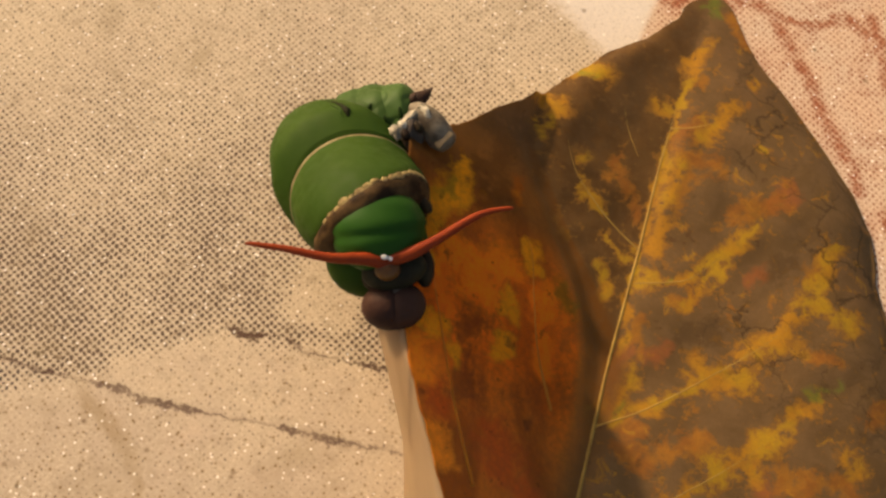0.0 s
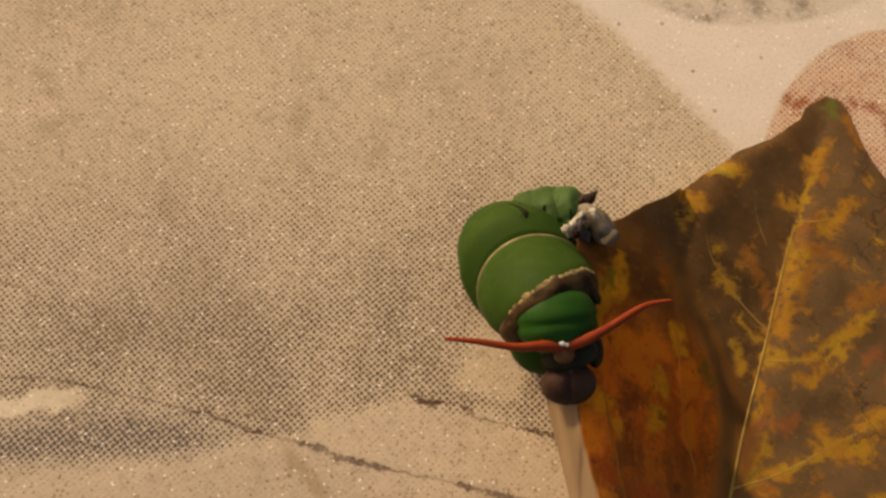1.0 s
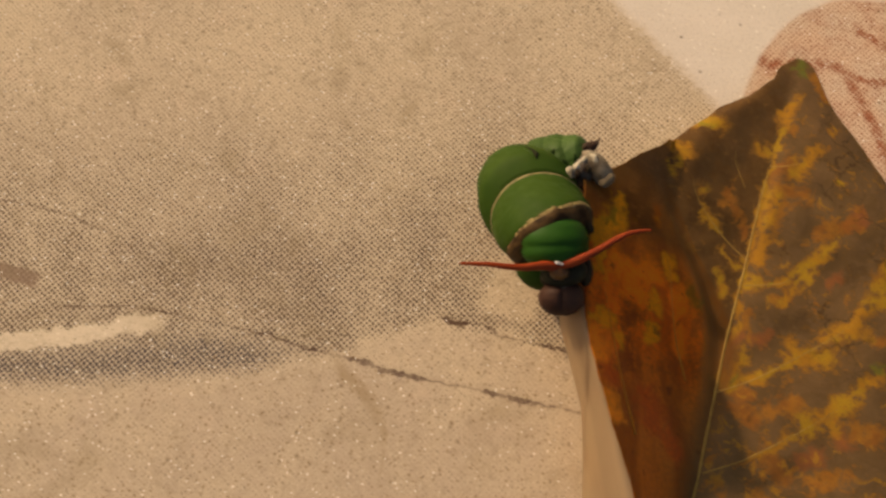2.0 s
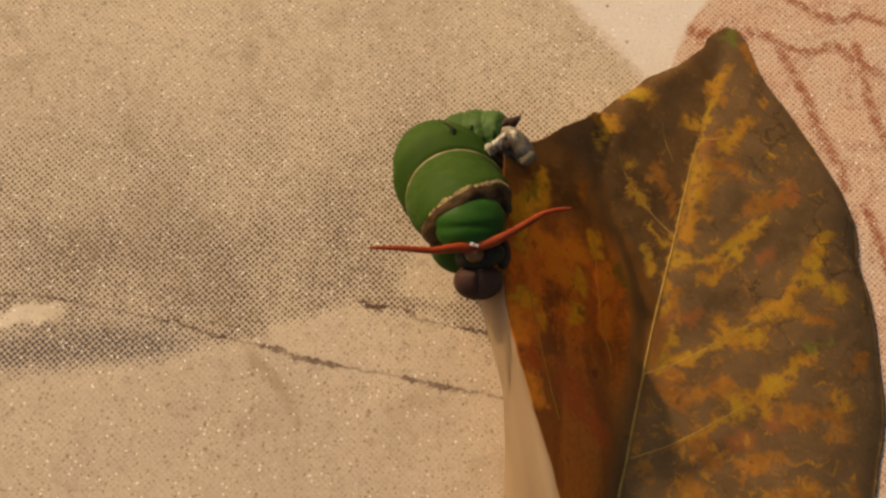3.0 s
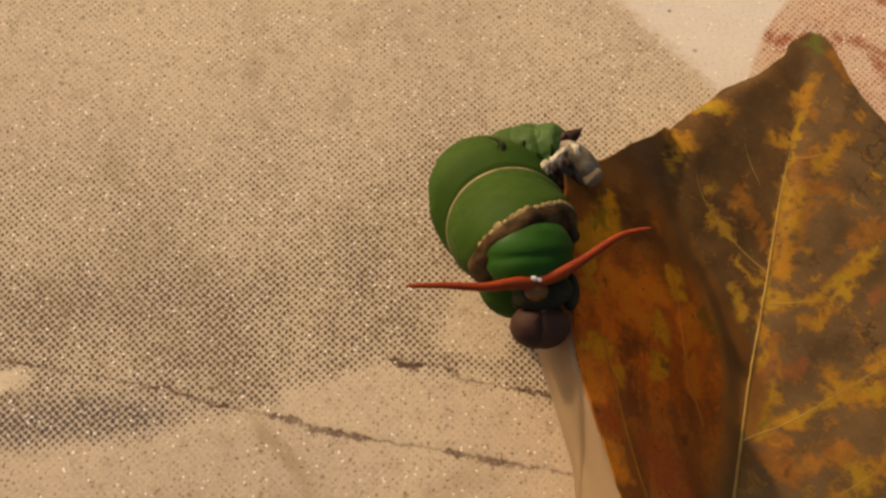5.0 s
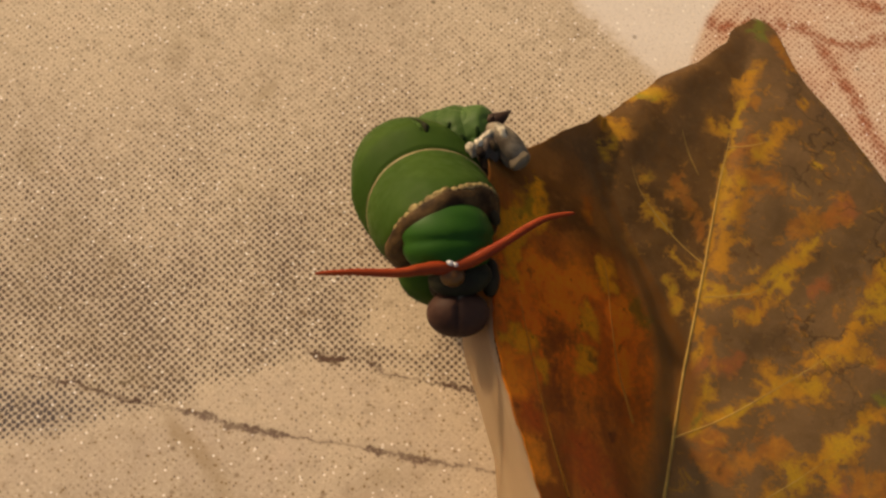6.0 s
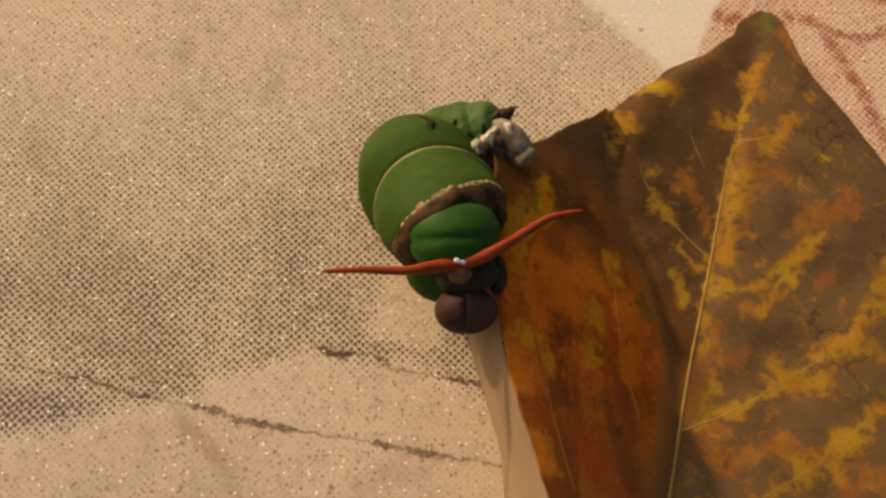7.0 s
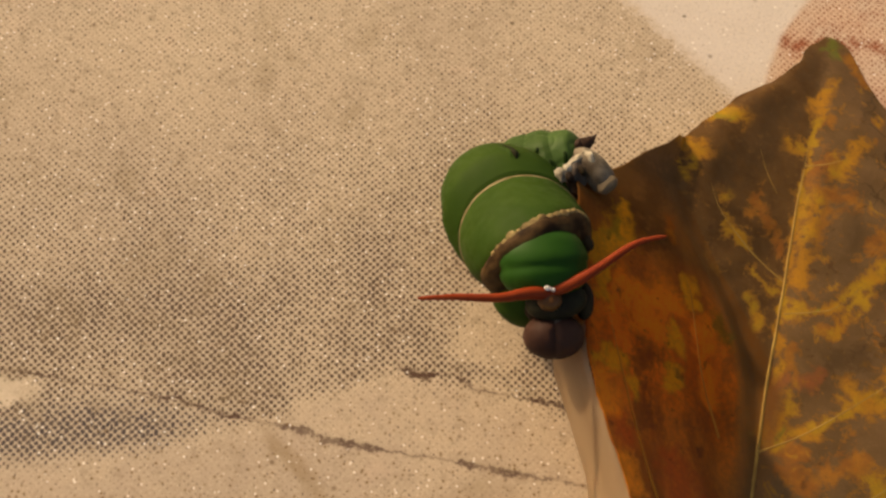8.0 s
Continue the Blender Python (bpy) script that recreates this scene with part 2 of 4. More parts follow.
    colour = g.mix(gap, colour, (0.72, 0.63, 0.50))
    colour = g.mix(g.mul(g.ramp(tone, 0.35, 0.85, 0.0, 0.27), in_beige), colour, (0.31, 0.245, 0.19))
    ink = g.mix(band, (0.074, 0.047, 0.033), (0.044, 0.035, 0.038))
    ink = g.mix(in_pink, ink, (0.225, 0.078, 0.038))
    print_area = g.op("MAXIMUM", in_beige, in_pink)
    colour = g.mix(g.mul(dot, g.mul(print_area, g.ramp(in_pink, 0, 1, 0.90, 0.88))), colour, ink)
    colour = g.mix(g.mul(pale, g.mul(in_beige, 0.55)), colour, (0.70, 0.60, 0.46))
    colour = g.mix(g.mul(band, g.mul(in_beige, 0.12)), colour, (0.15, 0.13, 0.135))
    colour = g.mix(g.mul(crack, in_beige), colour, (0.090, 0.054, 0.038))
    smear_line = g.curve(x, [(-4.4, -0.60), (-3.96, -0.47), (-3.73, -0.39), (-3.43, -0.42), (-3.04, -0.39)], -5, 3, -2, 2)
    smear_d = g.add(g.op("ABSOLUTE", g.sub(y, smear_line)), g.mul(wob, 0.8))
    smear = g.mul(g.ramp(smear_d, 0.085, 0.05), g.mul(g.ramp(x, -2.9, -3.0), g.ramp(x, -5.0, -4.6)))
    colour = g.mix(g.mul(smear, 0.8), colour, (0.215, 0.142, 0.098))
    stain = g.mul(g.ramp(g.noise(p, 1.3, 6, 0.65, 0.8), 0.52, 0.72), 0.36)
    colour = g.mix(g.mul(stain, in_beige), colour, (0.26, 0.19, 0.10))

    mottle = g.ramp(g.noise(p, 8.5, 5, 0.75), 0.48, 0.70, 0, 0.4)
    colour = g.mix(g.mul(mottle, in_beige), colour, (0.25, 0.185, 0.115))
    # stray grains: dark specks, and sun glints on the glaze painted as bright ones
    def grains(scale, size, share):
        n = g.tree.nodes.new("ShaderNodeTexVoronoi")
        g.put(n.inputs["Vector"], p)
        g.put(n.inputs["Scale"], scale)
        pick = g.node("ShaderNodeSeparateColor", Color=n.outputs["Color"]).outputs[0]
        return g.mul(g.ramp(n.outputs["Distance"], size, size * 0.5), g.op("LESS_THAN", pick, share))

    low_zone = g.mul(g.ramp(over, 0.1, -0.1), in_beige)
    colour = g.mix(g.mul(low_zone, g.ramp(medium, 0.35, 0.65, 0.15, 0.4)), colour, (0.42, 0.325, 0.245))
    fleck = g.op("MAXIMUM", grains(17.0, 0.24, 0.30), grains(26.0, 0.30, 0.25))
    colour = g.mix(g.mul(g.mul(fleck, low_zone), 0.8), colour, (0.20, 0.125, 0.055))
    colour = g.mix(g.mul(g.mul(fleck, g.sub(in_beige, low_zone)), g.ramp(medium, 0.40, 0.60, 0.1, 0.6)), colour, (0.20, 0.13, 0.07))
    ghost_line = g.curve(x, [(-0.35, 0.0), (-0.1, -0.18), (0.13, -0.27), (0.3, -0.38), (0.45, -0.62), (0.5, -0.9)], -4, 3, -2, 2)
    ghost_d = g.op("ABSOLUTE", g.add(g.sub(y, ghost_line), g.mul(wob, 2.0)))
    ghost = g.mul(g.ramp(ghost_d, 0.11, 0.0), g.mul(g.ramp(x, -0.4, -0.2), g.ramp(x, 0.55, 0.4)))
    colour = g.mix(g.mul(ghost, g.ramp(medium, 0.35, 0.6, 0.05, 0.5)), colour, (0.27, 0.18, 0.085))
    colour = g.mix(g.mul(grains(3.1, 0.07, 0.3), 0.8), colour, (0.13, 0.09, 0.05))
    colour = g.mix(g.mul(grains(9.0, 0.22, 0.10), 0.55), colour, (0.17, 0.11, 0.06))
    bright = g.op("MAXIMUM", grains(11.0, 0.13, 0.25), grains(21.0, 0.21, 0.30))
    colour = g.mix(g.mul(g.mul(crack, in_beige), 0.45), colour, (0.085, 0.044, 0.028))
    colour = g.mix(g.mul(bright, 0.9), colour, (0.92, 0.86, 0.76))
    g.bump(g.add(g.mul(fine, 0.4), g.mul(bright, 0.6)), 0.18, 0.00012)
    return g.done(colour, g.ramp(medium, 0.3, 0.7, 0.34, 0.5))


def link_mesh(name, verts, faces, material, parent=None, label="", smooth=True):
    me = bpy.data.meshes.new(name)
    me.from_pydata([tuple(c * CM for c in v) for v in verts], [], faces)
    me.update()
    me.materials.append(material)
    if smooth:
        me.shade_smooth()
    ob = new(name, me)
    ob.parent = parent
    if label:
        ob["label"] = label
    return ob


def floor_tile():
    n, half, thick = 12, 100.0, 0.9
    verts, faces = [], []
    for j in range(n + 1):
        for i in range(n + 1):
            verts.append((-half + 2 * half * i / n, -half + 2 * half * j / n, 0.0))
    for j in range(n):
        for i in range(n):
            a = j * (n + 1) + i
            faces.append((a, a + 1, a + n + 2, a + n + 1))
    base = len(verts)
    for sx, sy in ((-1, -1), (1, -1), (1, 1), (-1, 1)):
        verts.append((sx * half, sy * half, -thick))
    faces.append((base + 3, base + 2, base + 1, base))
    ob = link_mesh("floor", verts, faces, tile_material(), smooth=False)
    return tagged(ob, "beige ceramic floor with printed crazy-paving stones and halftone dots", "floor", kind="structure")


floor_tile()


# ---- curves and tubes ----
def between(table, s):
    """Straight-line reading of a table of (s, value, ...)."""
    if s <= table[0][0]:
        return table[0][1]
    for (a, va), (b, vb) in zip(table, table[1:]):
        if s <= b:
            return va + (vb - va) * (s - a) / (b - a)
    return table[-1][1]


def spline(points, u):
    """Catmull-Rom through points of any size; u from 0 to len - 1."""
    k = min(int(u), len(points) - 2)
    f = u - k
    p0, p1, p2, p3 = (np.array(points[max(0, min(len(points) - 1, k + d))], float) for d in (-1, 0, 1, 2))
    return 0.5 * (2 * p1 + (p2 - p0) * f + (2 * p0 - 5 * p1 + 4 * p2 - p3) * f * f + (3 * p1 - p0 - 3 * p2 + p3) * f ** 3)


def tube(rings, radii, sides=16, up=(0, 0, 1), shape=None, close=True):
    """Vertices and faces of a tube along ring centres. shape(k, angle): a factor of the radius; angle 90 degrees is the back."""
    verts, faces = [], []
    m = len(rings)
    for k in range(m):
        t = Vector(rings[min(k + 1, m - 1)]) - Vector(rings[max(k - 1, 0)])
        t.normalize()
        side = t.cross(Vector(up)).normalized()
        top = side.cross(t).normalized()
        for j in range(sides):
            a = 2 * math.pi * j / sides
            r = radii[k] * (shape(k, a) if shape else 1.0)
            verts.append(tuple(Vector(rings[k]) + side * (r * math.cos(a)) + top * (r * math.sin(a))))
    for k in range(m - 1):
        for j in range(sides):
            q = (j + 1) % sides
            faces.append((k * sides + j, k * sides + q, (k + 1) * sides + q, (k + 1) * sides + j))
    if close:
        for k, flip in ((0, True), (m - 1, False)):
            verts.append(tuple(rings[k]))
            c = len(verts) - 1
            for j in range(sides):
                q = (j + 1) % sides
                faces.append((k * sides + q, k * sides + j, c) if flip else (k * sides + j, k * sides + q, c))
    return verts, faces


def blob(centre, radii, turn=None, seg=24, rows=16, dent=None):
    verts, faces = [], []
    turn = turn or Matrix.Identity(3)
    for r in range(rows + 1):
        th = math.pi * r / rows
        for s in range(seg):
            ph = 2 * math.pi * s / seg
            d = Vector((math.sin(th) * math.cos(ph), math.sin(th) * math.sin(ph), math.cos(th)))
            k = dent(d) if dent else 1.0
            verts.append(tuple(Vector(centre) + turn @ Vector([c * q * k for c, q in zip(d, radii)])))
    for r in range(rows):
        for s in range(seg):
            q = (s + 1) % seg
            faces.append((r * seg + s, (r + 1) * seg + s, (r + 1) * seg + q, r * seg + q))
    return verts, faces


# ---- the dry leaf ----
RIB = [(-3.2, 3.4), (-1.0, 3.1), (0.74, 2.93), (1.16, 2.89), (1.6, 2.86), (2.17, 2.83), (2.75, 2.78), (3.29, 2.76), (3.84, 2.75), (4.3, 2.76)]
LEFT = [(-3.2, 3.35), (-2.0, 3.1), (-1.2, 2.92), (-0.55, 2.56), (-0.22, 2.33), (0.05, 2.13), (0.3, 1.95), (0.6, 1.74), (0.83, 1.61), (1.15, 1.5), (1.46, 1.38), (1.75, 1.28), (1.95, 1.22), (2.12, 1.27), (2.29, 1.44), (2.55, 1.6), (2.66, 1.69), (2.72, 1.75), (2.92, 1.86), (3.24, 2.06), (3.49, 2.22), (3.66, 2.39), (3.74, 2.43), (3.96, 2.57), (4.09, 2.59), (4.2, 2.64), (4.3, 2.72)]
RIGHT = [(-3.2, 3.45), (-2.6, 3.9), (-1.8, 4.4), (-0.8, 4.85), (0.3, 5.05), (1.2, 4.98), (2.0, 4.70), (2.25, 4.58), (2.5, 4.43), (2.83, 4.33), (3.1, 4.12), (3.4, 3.80), (3.65, 3.50), (3.85, 3.25), (4.0, 3.10), (4.15, 2.99), (4.24, 2.92), (4.3, 2.82)]
# the sharp crease where the lifted half meets the flat blade
FOLD = [(-3.2, 3.4), (0.0, 3.02), (0.74, 2.93), (1.25, 2.83), (1.5, 2.71), (1.8, 2.49), (2.1, 2.25), (2.5, 1.90), (2.9, 1.86)]
VEINS = [
    [(2.83, 2.1), (2.52, 2.26), (2.27, 2.44), (2.14, 2.62), (2.06, 2.82), (2.05, 3.02)],
    [(2.62, 0.80), (2.42, 1.10), (2.28, 1.42), (2.17, 1.70), (2.03, 1.91), (1.90, 2.3)],
    [(2.32, 0.12), (2.08, 0.48), (1.88, 0.81), (1.72, 1.09), (1.57, 1.36), (1.5, 1.6)],
    [(2.88, 1.86), (3.06, 1.93), (3.22, 2.03), (3.42, 2.35), (3.6, 2.7), (3.75, 2.98)],
    [(2.93, 0.85), (3.2, 1.07), (3.52, 1.42), (3.81, 1.77), (4.0, 2.09), (4.1, 2.4), (4.2, 2.72)],
    [(3.02, 0.14), (3.3, 0.36), (3.56, 0.63), (3.78, 0.88), (3.97, 1.13), (4.2, 1.53), (4.36, 1.75), (4.5, 2.0)],
    [(2.77, 3.02), (2.92, 3.08), (3.08, 3.22), (3.2, 3.45)],
    [(2.62, 2.74), (2.52, 2.86), (2.45, 2.97), (2.38, 3.13), (2.33, 3.27)],
]
# coloured patches of the blade: half width, then the points along the patch, in cm
YELLOW_OUTER = [
    (0.030, (2.91, 0.95), (2.88, 1.5), (2.85, 2.1), (2.80, 2.7), (2.78, 3.2), (2.76, 3.7)), (0.055, (2.94, 2.1), (2.91, 2.45), (2.88, 2.80)), (0.05, (2.92, 1.88), (3.18, 2.0), (3.4, 2.3), (3.52, 2.55)),
    (0.045, (2.98, 0.9), (3.28, 1.16), (3.5, 1.40), (3.72, 1.66), (3.9, 1.92), (4.05, 2.2)), (0.10, (3.48, 1.42), (3.74, 1.47)), (0.08, (3.74, 1.70), (3.9, 1.82)), (0.08, (4.0, 2.12), (4.30, 2.10)),
    (0.06, (4.02, 2.25), (4.07, 2.62)), (0.05, (3.38, 0.45), (3.6, 0.68), (3.78, 0.90), (3.98, 1.12), (4.22, 1.52)), (0.10, (3.72, 0.86), (3.86, 0.90)), (0.08, (3.93, 1.10), (4.02, 1.2)),
    (0.07, (4.48, 1.26), (4.58, 1.14)), (0.05, (3.0, 1.02), (3.06, 1.26)), (0.04, (3.22, 1.80), (3.26, 1.92)), (0.05, (3.34, 2.0), (3.36, 2.18)),
]
YELLOW_CROWN = [
    (0.06, (2.99, 3.05), (3.05, 3.15), (3.14, 3.37)), (0.05, (2.60, 3.17), (2.68, 3.17), (2.78, 3.2)), (0.055, (2.72, 3.56), (2.80, 3.62)), (0.04, (2.80, 3.4), (2.82, 3.78)), (0.045, (3.36, 3.12), (3.42, 3.1)),
    (0.055, (1.86, 2.86), (1.94, 2.90)), (0.06, (1.94, 2.86), (2.02, 2.74)), (0.04, (1.92, 2.68), (1.95, 2.56)), (0.06, (2.02, 3.14), (2.14, 3.24), (2.22, 3.22)), (0.033, (2.28, 2.46), (2.38, 2.34), (2.52, 2.26)),
    (0.036, (2.60, 2.12), (2.74, 2.06), (2.80, 2.0)), (0.045, (2.64, 1.84), (2.72, 1.68)), (0.03, (3.22, 3.66), (3.28, 3.62)), (0.04, (2.24, 2.56), (2.28, 2.62)),
]
YELLOW_LIFTED = [(0.12, (1.50, 1.60), (1.56, 1.76), (1.61, 1.80)), (0.06, (1.58, 1.84), (1.58, 2.02)), (0.045, (1.54, 1.5), (1.58, 1.28)), (0.028, (2.21, 2.17), (2.32, 2.0)), (0.05, (2.16, 1.76), (2.22, 1.6)), (0.05, (2.10, 1.30), (2.18, 1.24)), (0.05, (2.18, 1.06), (2.2, 0.96)), (0.07, (1.74, 0.88), (1.80, 0.92)), (0.05, (1.92, 0.84), (1.96, 0.78)), (0.06, (2.10, 1.34), (2.14, 1.24))]
ORANGE_OUTER = [
    (0.10, (2.86, 3.02), (2.98, 3.10)), (0.10, (2.90, 2.84), (3.16, 2.86)), (0.08, (2.94, 2.5), (2.98, 2.7)), (0.05, (2.88, 3.42), (2.88, 3.56)), (0.07, (2.97, 4.14), (3.10, 4.0)), (0.08, (3.38, 2.58), (3.6, 2.74)),
    (0.09, (2.96, 1.0), (3.16, 0.90)), (0.06, (2.94, 1.5), (2.96, 1.6)), (0.06, (3.18, 1.82), (3.28, 1.94)), (0.09, (3.40, 0.84), (3.58, 0.98)), (0.08, (4.0, 2.36), (4.04, 2.44)), (0.07, (4.58, 1.56), (4.66, 1.62)),
    (0.10, (4.1, 0.94), (4.28, 0.98)), (0.09, (4.48, 1.04), (4.62, 0.96)), (0.10, (3.42, 0.5), (3.62, 0.34)), (0.10, (3.9, 0.4), (4.1, 0.5)), (0.12, (3.5, 0.1), (3.8, -0.1)), (0.10, (4.2, 0.2), (4.5, 0.4)), (0.07, (3.1, 0.78), (3.28, 0.7)), (0.07, (4.12, 1.76), (4.2, 1.82)),
]
ORANGE_LIFTED = [(0.13, (1.74, 1.42), (1.90, 1.42), (2.06, 1.56)), (0.12, (1.92, 1.28), (2.12, 1.27)), (0.05, (1.93, 2.14), (1.95, 2.02)), (0.09, (1.74, 0.78), (1.80, 0.60)), (0.09, (2.34, 1.50), (2.38, 1.30)), (0.08, (2.42, 1.2), (2.48, 1.04)), (0.08, (1.75, 0.74), (1.80, 0.66)), (0.07, (2.50, 2.66), (2.54, 2.58)), (0.06, (2.52, 2.49), (2.60, 2.46)), (0.05, (2.68, 2.40), (2.72, 2.34)), (0.05, (1.6, 1.35), (1.66, 1.2)), (0.09, (2.0, 0.3), (2.1, 0.2))]
RED = [(0.08, (3.60, 2.74), (3.70, 2.86)), (0.06, (3.14, 1.40), (3.22, 1.50)), (0.07, (2.94, 1.30), (2.98, 1.38)), (0.09, (3.76, 0.54), (3.86, 0.6)), (0.08, (4.0, 0.84), (4.12, 0.8)), (0.10, (2.34, 1.36), (2.42, 1.2)), (0.09, (1.90, 0.55), (2.0, 0.45)), (0.06, (3.58, 2.14), (3.62, 2.22)), (0.14, (2.34, 0.47), (2.45, 0.32)), (0.10, (2.62, 0.3), (2.72, 0.16))]
GREEN = [(0.035, (4.15, 1.50), (4.20, 1.56)), (0.03, (4.24, 1.60), (4.30, 1.66)), (0.025, (3.03, 1.93), (3.08, 1.98)), (0.05, (2.78, 4.25), (2.84, 4.14)), (0.03, (2.69, 4.2), (2.74, 4.22)), (0.03, (2.08, 3.2), (2.18, 3.2)), (0.02, (3.04, 0.98), (3.05, 1.02)), (0.06, (1.52, 1.76), (1.55, 1.86)), (0.07, (2.44, 1.62), (2.52, 1.50))]
UMBER = [(0.10, (1.95, 0.97), (2.02, 1.08)), (0.05, (2.0, 0.86), (2.06, 0.84)), (0.10, (1.72, 2.1), (1.76, 2.3)), (0.10, (1.80, 1.86), (1.84, 2.02)), (0.10, (2.04, 0.70), (2.08, 0.60)), (0.025, (1.72, 1.36), (1.72, 1.37)), (0.022, (2.22, 1.05), (2.22, 1.03)), (0.022, (2.30, 0.77), (2.30, 0.76)), (0.022, (2.5, 0.67), (2.5, 0.66)), (0.02, (3.04, 1.12), (3.05, 1.11)), (0.12, (1.66, 2.42), (1.82, 2.52)), (0.14, (2.38, 3.35), (2.44, 3.0)), (0.10, (2.20, 2.86), (2.26, 2.66)), (0.09, (3.30, 1.62), (3.42, 1.74)), (0.09, (3.72, 2.28), (3.80, 2.36)), (0.10, (2.64, 3.84), (2.70, 4.02)), (0.08, (2.55, 3.5), (2.6, 3.36))]


def leaf_height(x, y):
    rib = between(RIB, y)
    d = x - rib
    ripple = 0.035 * noise.noise((x * 1.3, y * 1.3, 3)) + 0.012 * noise.noise((x * 5, y * 5, 7))
    if d >= 0:
        z = 0.13 + 0.03 * d - 0.02 * math.exp(-((d / 0.08) ** 2))
    else:
        part = min(1.0, -d / max(0.05, rib - between(LEFT, y)))
        crease = min(rib, between(FOLD, y))
        lifted = min(1.0, max(0.0, crease - x) / max(0.05, crease - between(LEFT, y)))
        rise = between([(-3.2, 0.1), (-2.0, 0.4), (-0.5, 0.69), (0.2, 0.745), (0.9, 0.80), (1.9, 0.8), (2.29, 0.46), (2.75, 0.25), (3.4, 0.12), (4.3, 0.0)], y)
        z = 0.11 + rise * (0.70 * lifted ** 1.05 + 0.30 * part ** 1.25)
        z += between([(1.7, 0.0), (2.5, 0.05), (3.4, 0.04), (4.1, 0.0)], y) * math.sin(math.pi * min(1.0, part * 1.02) ** 2.6)
    z += between([(2.2, 0.0), (3.0, 0.06), (4.3, 0.0)], y) + ripple
    settle = 1 - math.exp(-max(0.0, between(RIGHT, y) - x) / 0.30)
    settle *= 1 - math.exp(-max(0.0, 4.3 - y) / 0.35)
    return max(0.016, z * settle)


def stroke_field(px, py, strokes):
    """1 along the strokes, a half at their half width, 0 at twice it."""
    best = np.zeros_like(px)
    for r, *line in strokes:
        for (ax, ay), (bx, by) in zip(line, line[1:]):
            vx, vy = bx - ax, by - ay
            t = np.clip(((px - ax) * vx + (py - ay) * vy) / (vx * vx + vy * vy), 0, 1)
            best = np.maximum(best, 1 - np.hypot(px - ax - t * vx, py - ay - t * vy) / (2 * r))
    return best


def leaf_material():
    g = Graph("autumn_leaf_skin", 0.5, 0.06)
    p = g.place()
    x, y = g.split(p)
    broad, medium, fine = g.noise(p, 1.1, 4), g.noise(p, 4.5, 5, 0.65, 0.5), g.noise(p, 24, 3)
    lifted, outer, shaded_crease = g.attribute("lifted_glow"), g.attribute("outer_half"), g.attribute("shaded_crease")
    raised = g.attribute("raised_glow")
    rag = g.add(g.mul(g.sub(g.noise(p, 7.5, 5, 0.68, 0.7), 0.5), 2.6), g.mul(g.sub(g.noise(p, 24, 3, 0.65, 0.3), 0.5), 2.0))

    # the patches of the raised blade have softer outlines
    rag = g.mul(rag, g.ramp(raised, 0, 1, 1.0, 0.6))

    def patch(name, amount, edge=0.16, most=1.0, level=0.57):
        return g.ramp(g.add(g.attribute(name), g.mul(rag, amount)), g.sub(level, edge), g.add(level, edge), 0, most)

    brown = g.mix(outer, g.mix(g.ramp(medium, 0.35, 0.65), (0.112, 0.058, 0.019), (0.082, 0.042, 0.014)), g.mix(g.ramp(medium, 0.35, 0.65), (0.150, 0.088, 0.038), (0.118, 0.068, 0.027)))
    brown = g.mix(g.ramp(broad, 0.5, 0.7, 0, 0.6), brown, (0.165, 0.090, 0.038))
    drawn = g.node("ShaderNodeCombineXYZ", X=g.add(g.mul(x, 0.92), g.mul(y, 0.38)), Y=g.sub(g.mul(y, 0.27), g.mul(x, 0.11))).outputs[0]
    streak = g.noise(drawn, 3.2, 6, 0.62, 0.4)
    # russet brightened: light through the raised half is painted into it
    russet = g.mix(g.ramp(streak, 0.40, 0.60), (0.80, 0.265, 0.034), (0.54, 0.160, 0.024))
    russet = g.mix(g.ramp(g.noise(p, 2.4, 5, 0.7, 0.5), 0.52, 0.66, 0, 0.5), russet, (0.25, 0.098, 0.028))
    # the lower stretch turns a darker red-brown
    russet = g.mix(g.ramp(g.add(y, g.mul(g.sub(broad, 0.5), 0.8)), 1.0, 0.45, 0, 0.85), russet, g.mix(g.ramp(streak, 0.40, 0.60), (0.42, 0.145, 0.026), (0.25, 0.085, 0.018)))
    # brown of the raised blade lightened too, to paint in that glow
    brown = g.mix(g.mul(raised, g.ramp(streak, 0.35, 0.65, 0.9, 0.45)), brown, (0.20, 0.112, 0.038))
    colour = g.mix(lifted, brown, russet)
    # patches have brighter copies on this half, its glow in their colour
    colour = g.mix(patch("red_patch", 0.55, 0.3, 0.7), colour, g.mix(lifted, (0.27, 0.085, 0.026), (0.50, 0.10, 0.022)))
    orange = g.mix(lifted, g.mix(g.ramp(medium, 0.4, 0.6), (0.35, 0.140, 0.016), (0.27, 0.095, 0.016)), (0.95, 0.36, 0.035))
    colour = g.mix(patch("orange_patch", 0.65, 0.28, 0.75), colour, orange)
    # scattered orange fringe round the yellow
    colour = g.mix(g.ramp(g.add(g.attribute("yellow_patch"), g.mul(rag, 0.95)), 0.16, 0.56, 0, 0.7), colour, g.mix(lifted, (0.26, 0.118, 0.020), (0.52, 0.19, 0.028)))
    tint = g.mix(g.ramp(g.noise(p, 3.2, 4), 0.40, 0.60), (0.37, 0.215, 0.016), (0.37, 0.168, 0.015))
    colour = g.mix(g.mul(patch("yellow_patch", 0.66, 0.26, 0.9, g.ramp(raised, 0, 1, 0.68, 0.55)), g.ramp(raised, 0, 1, 1.0, 0.9)), colour, g.mix(raised, tint, (0.80, 0.46, 0.035)))
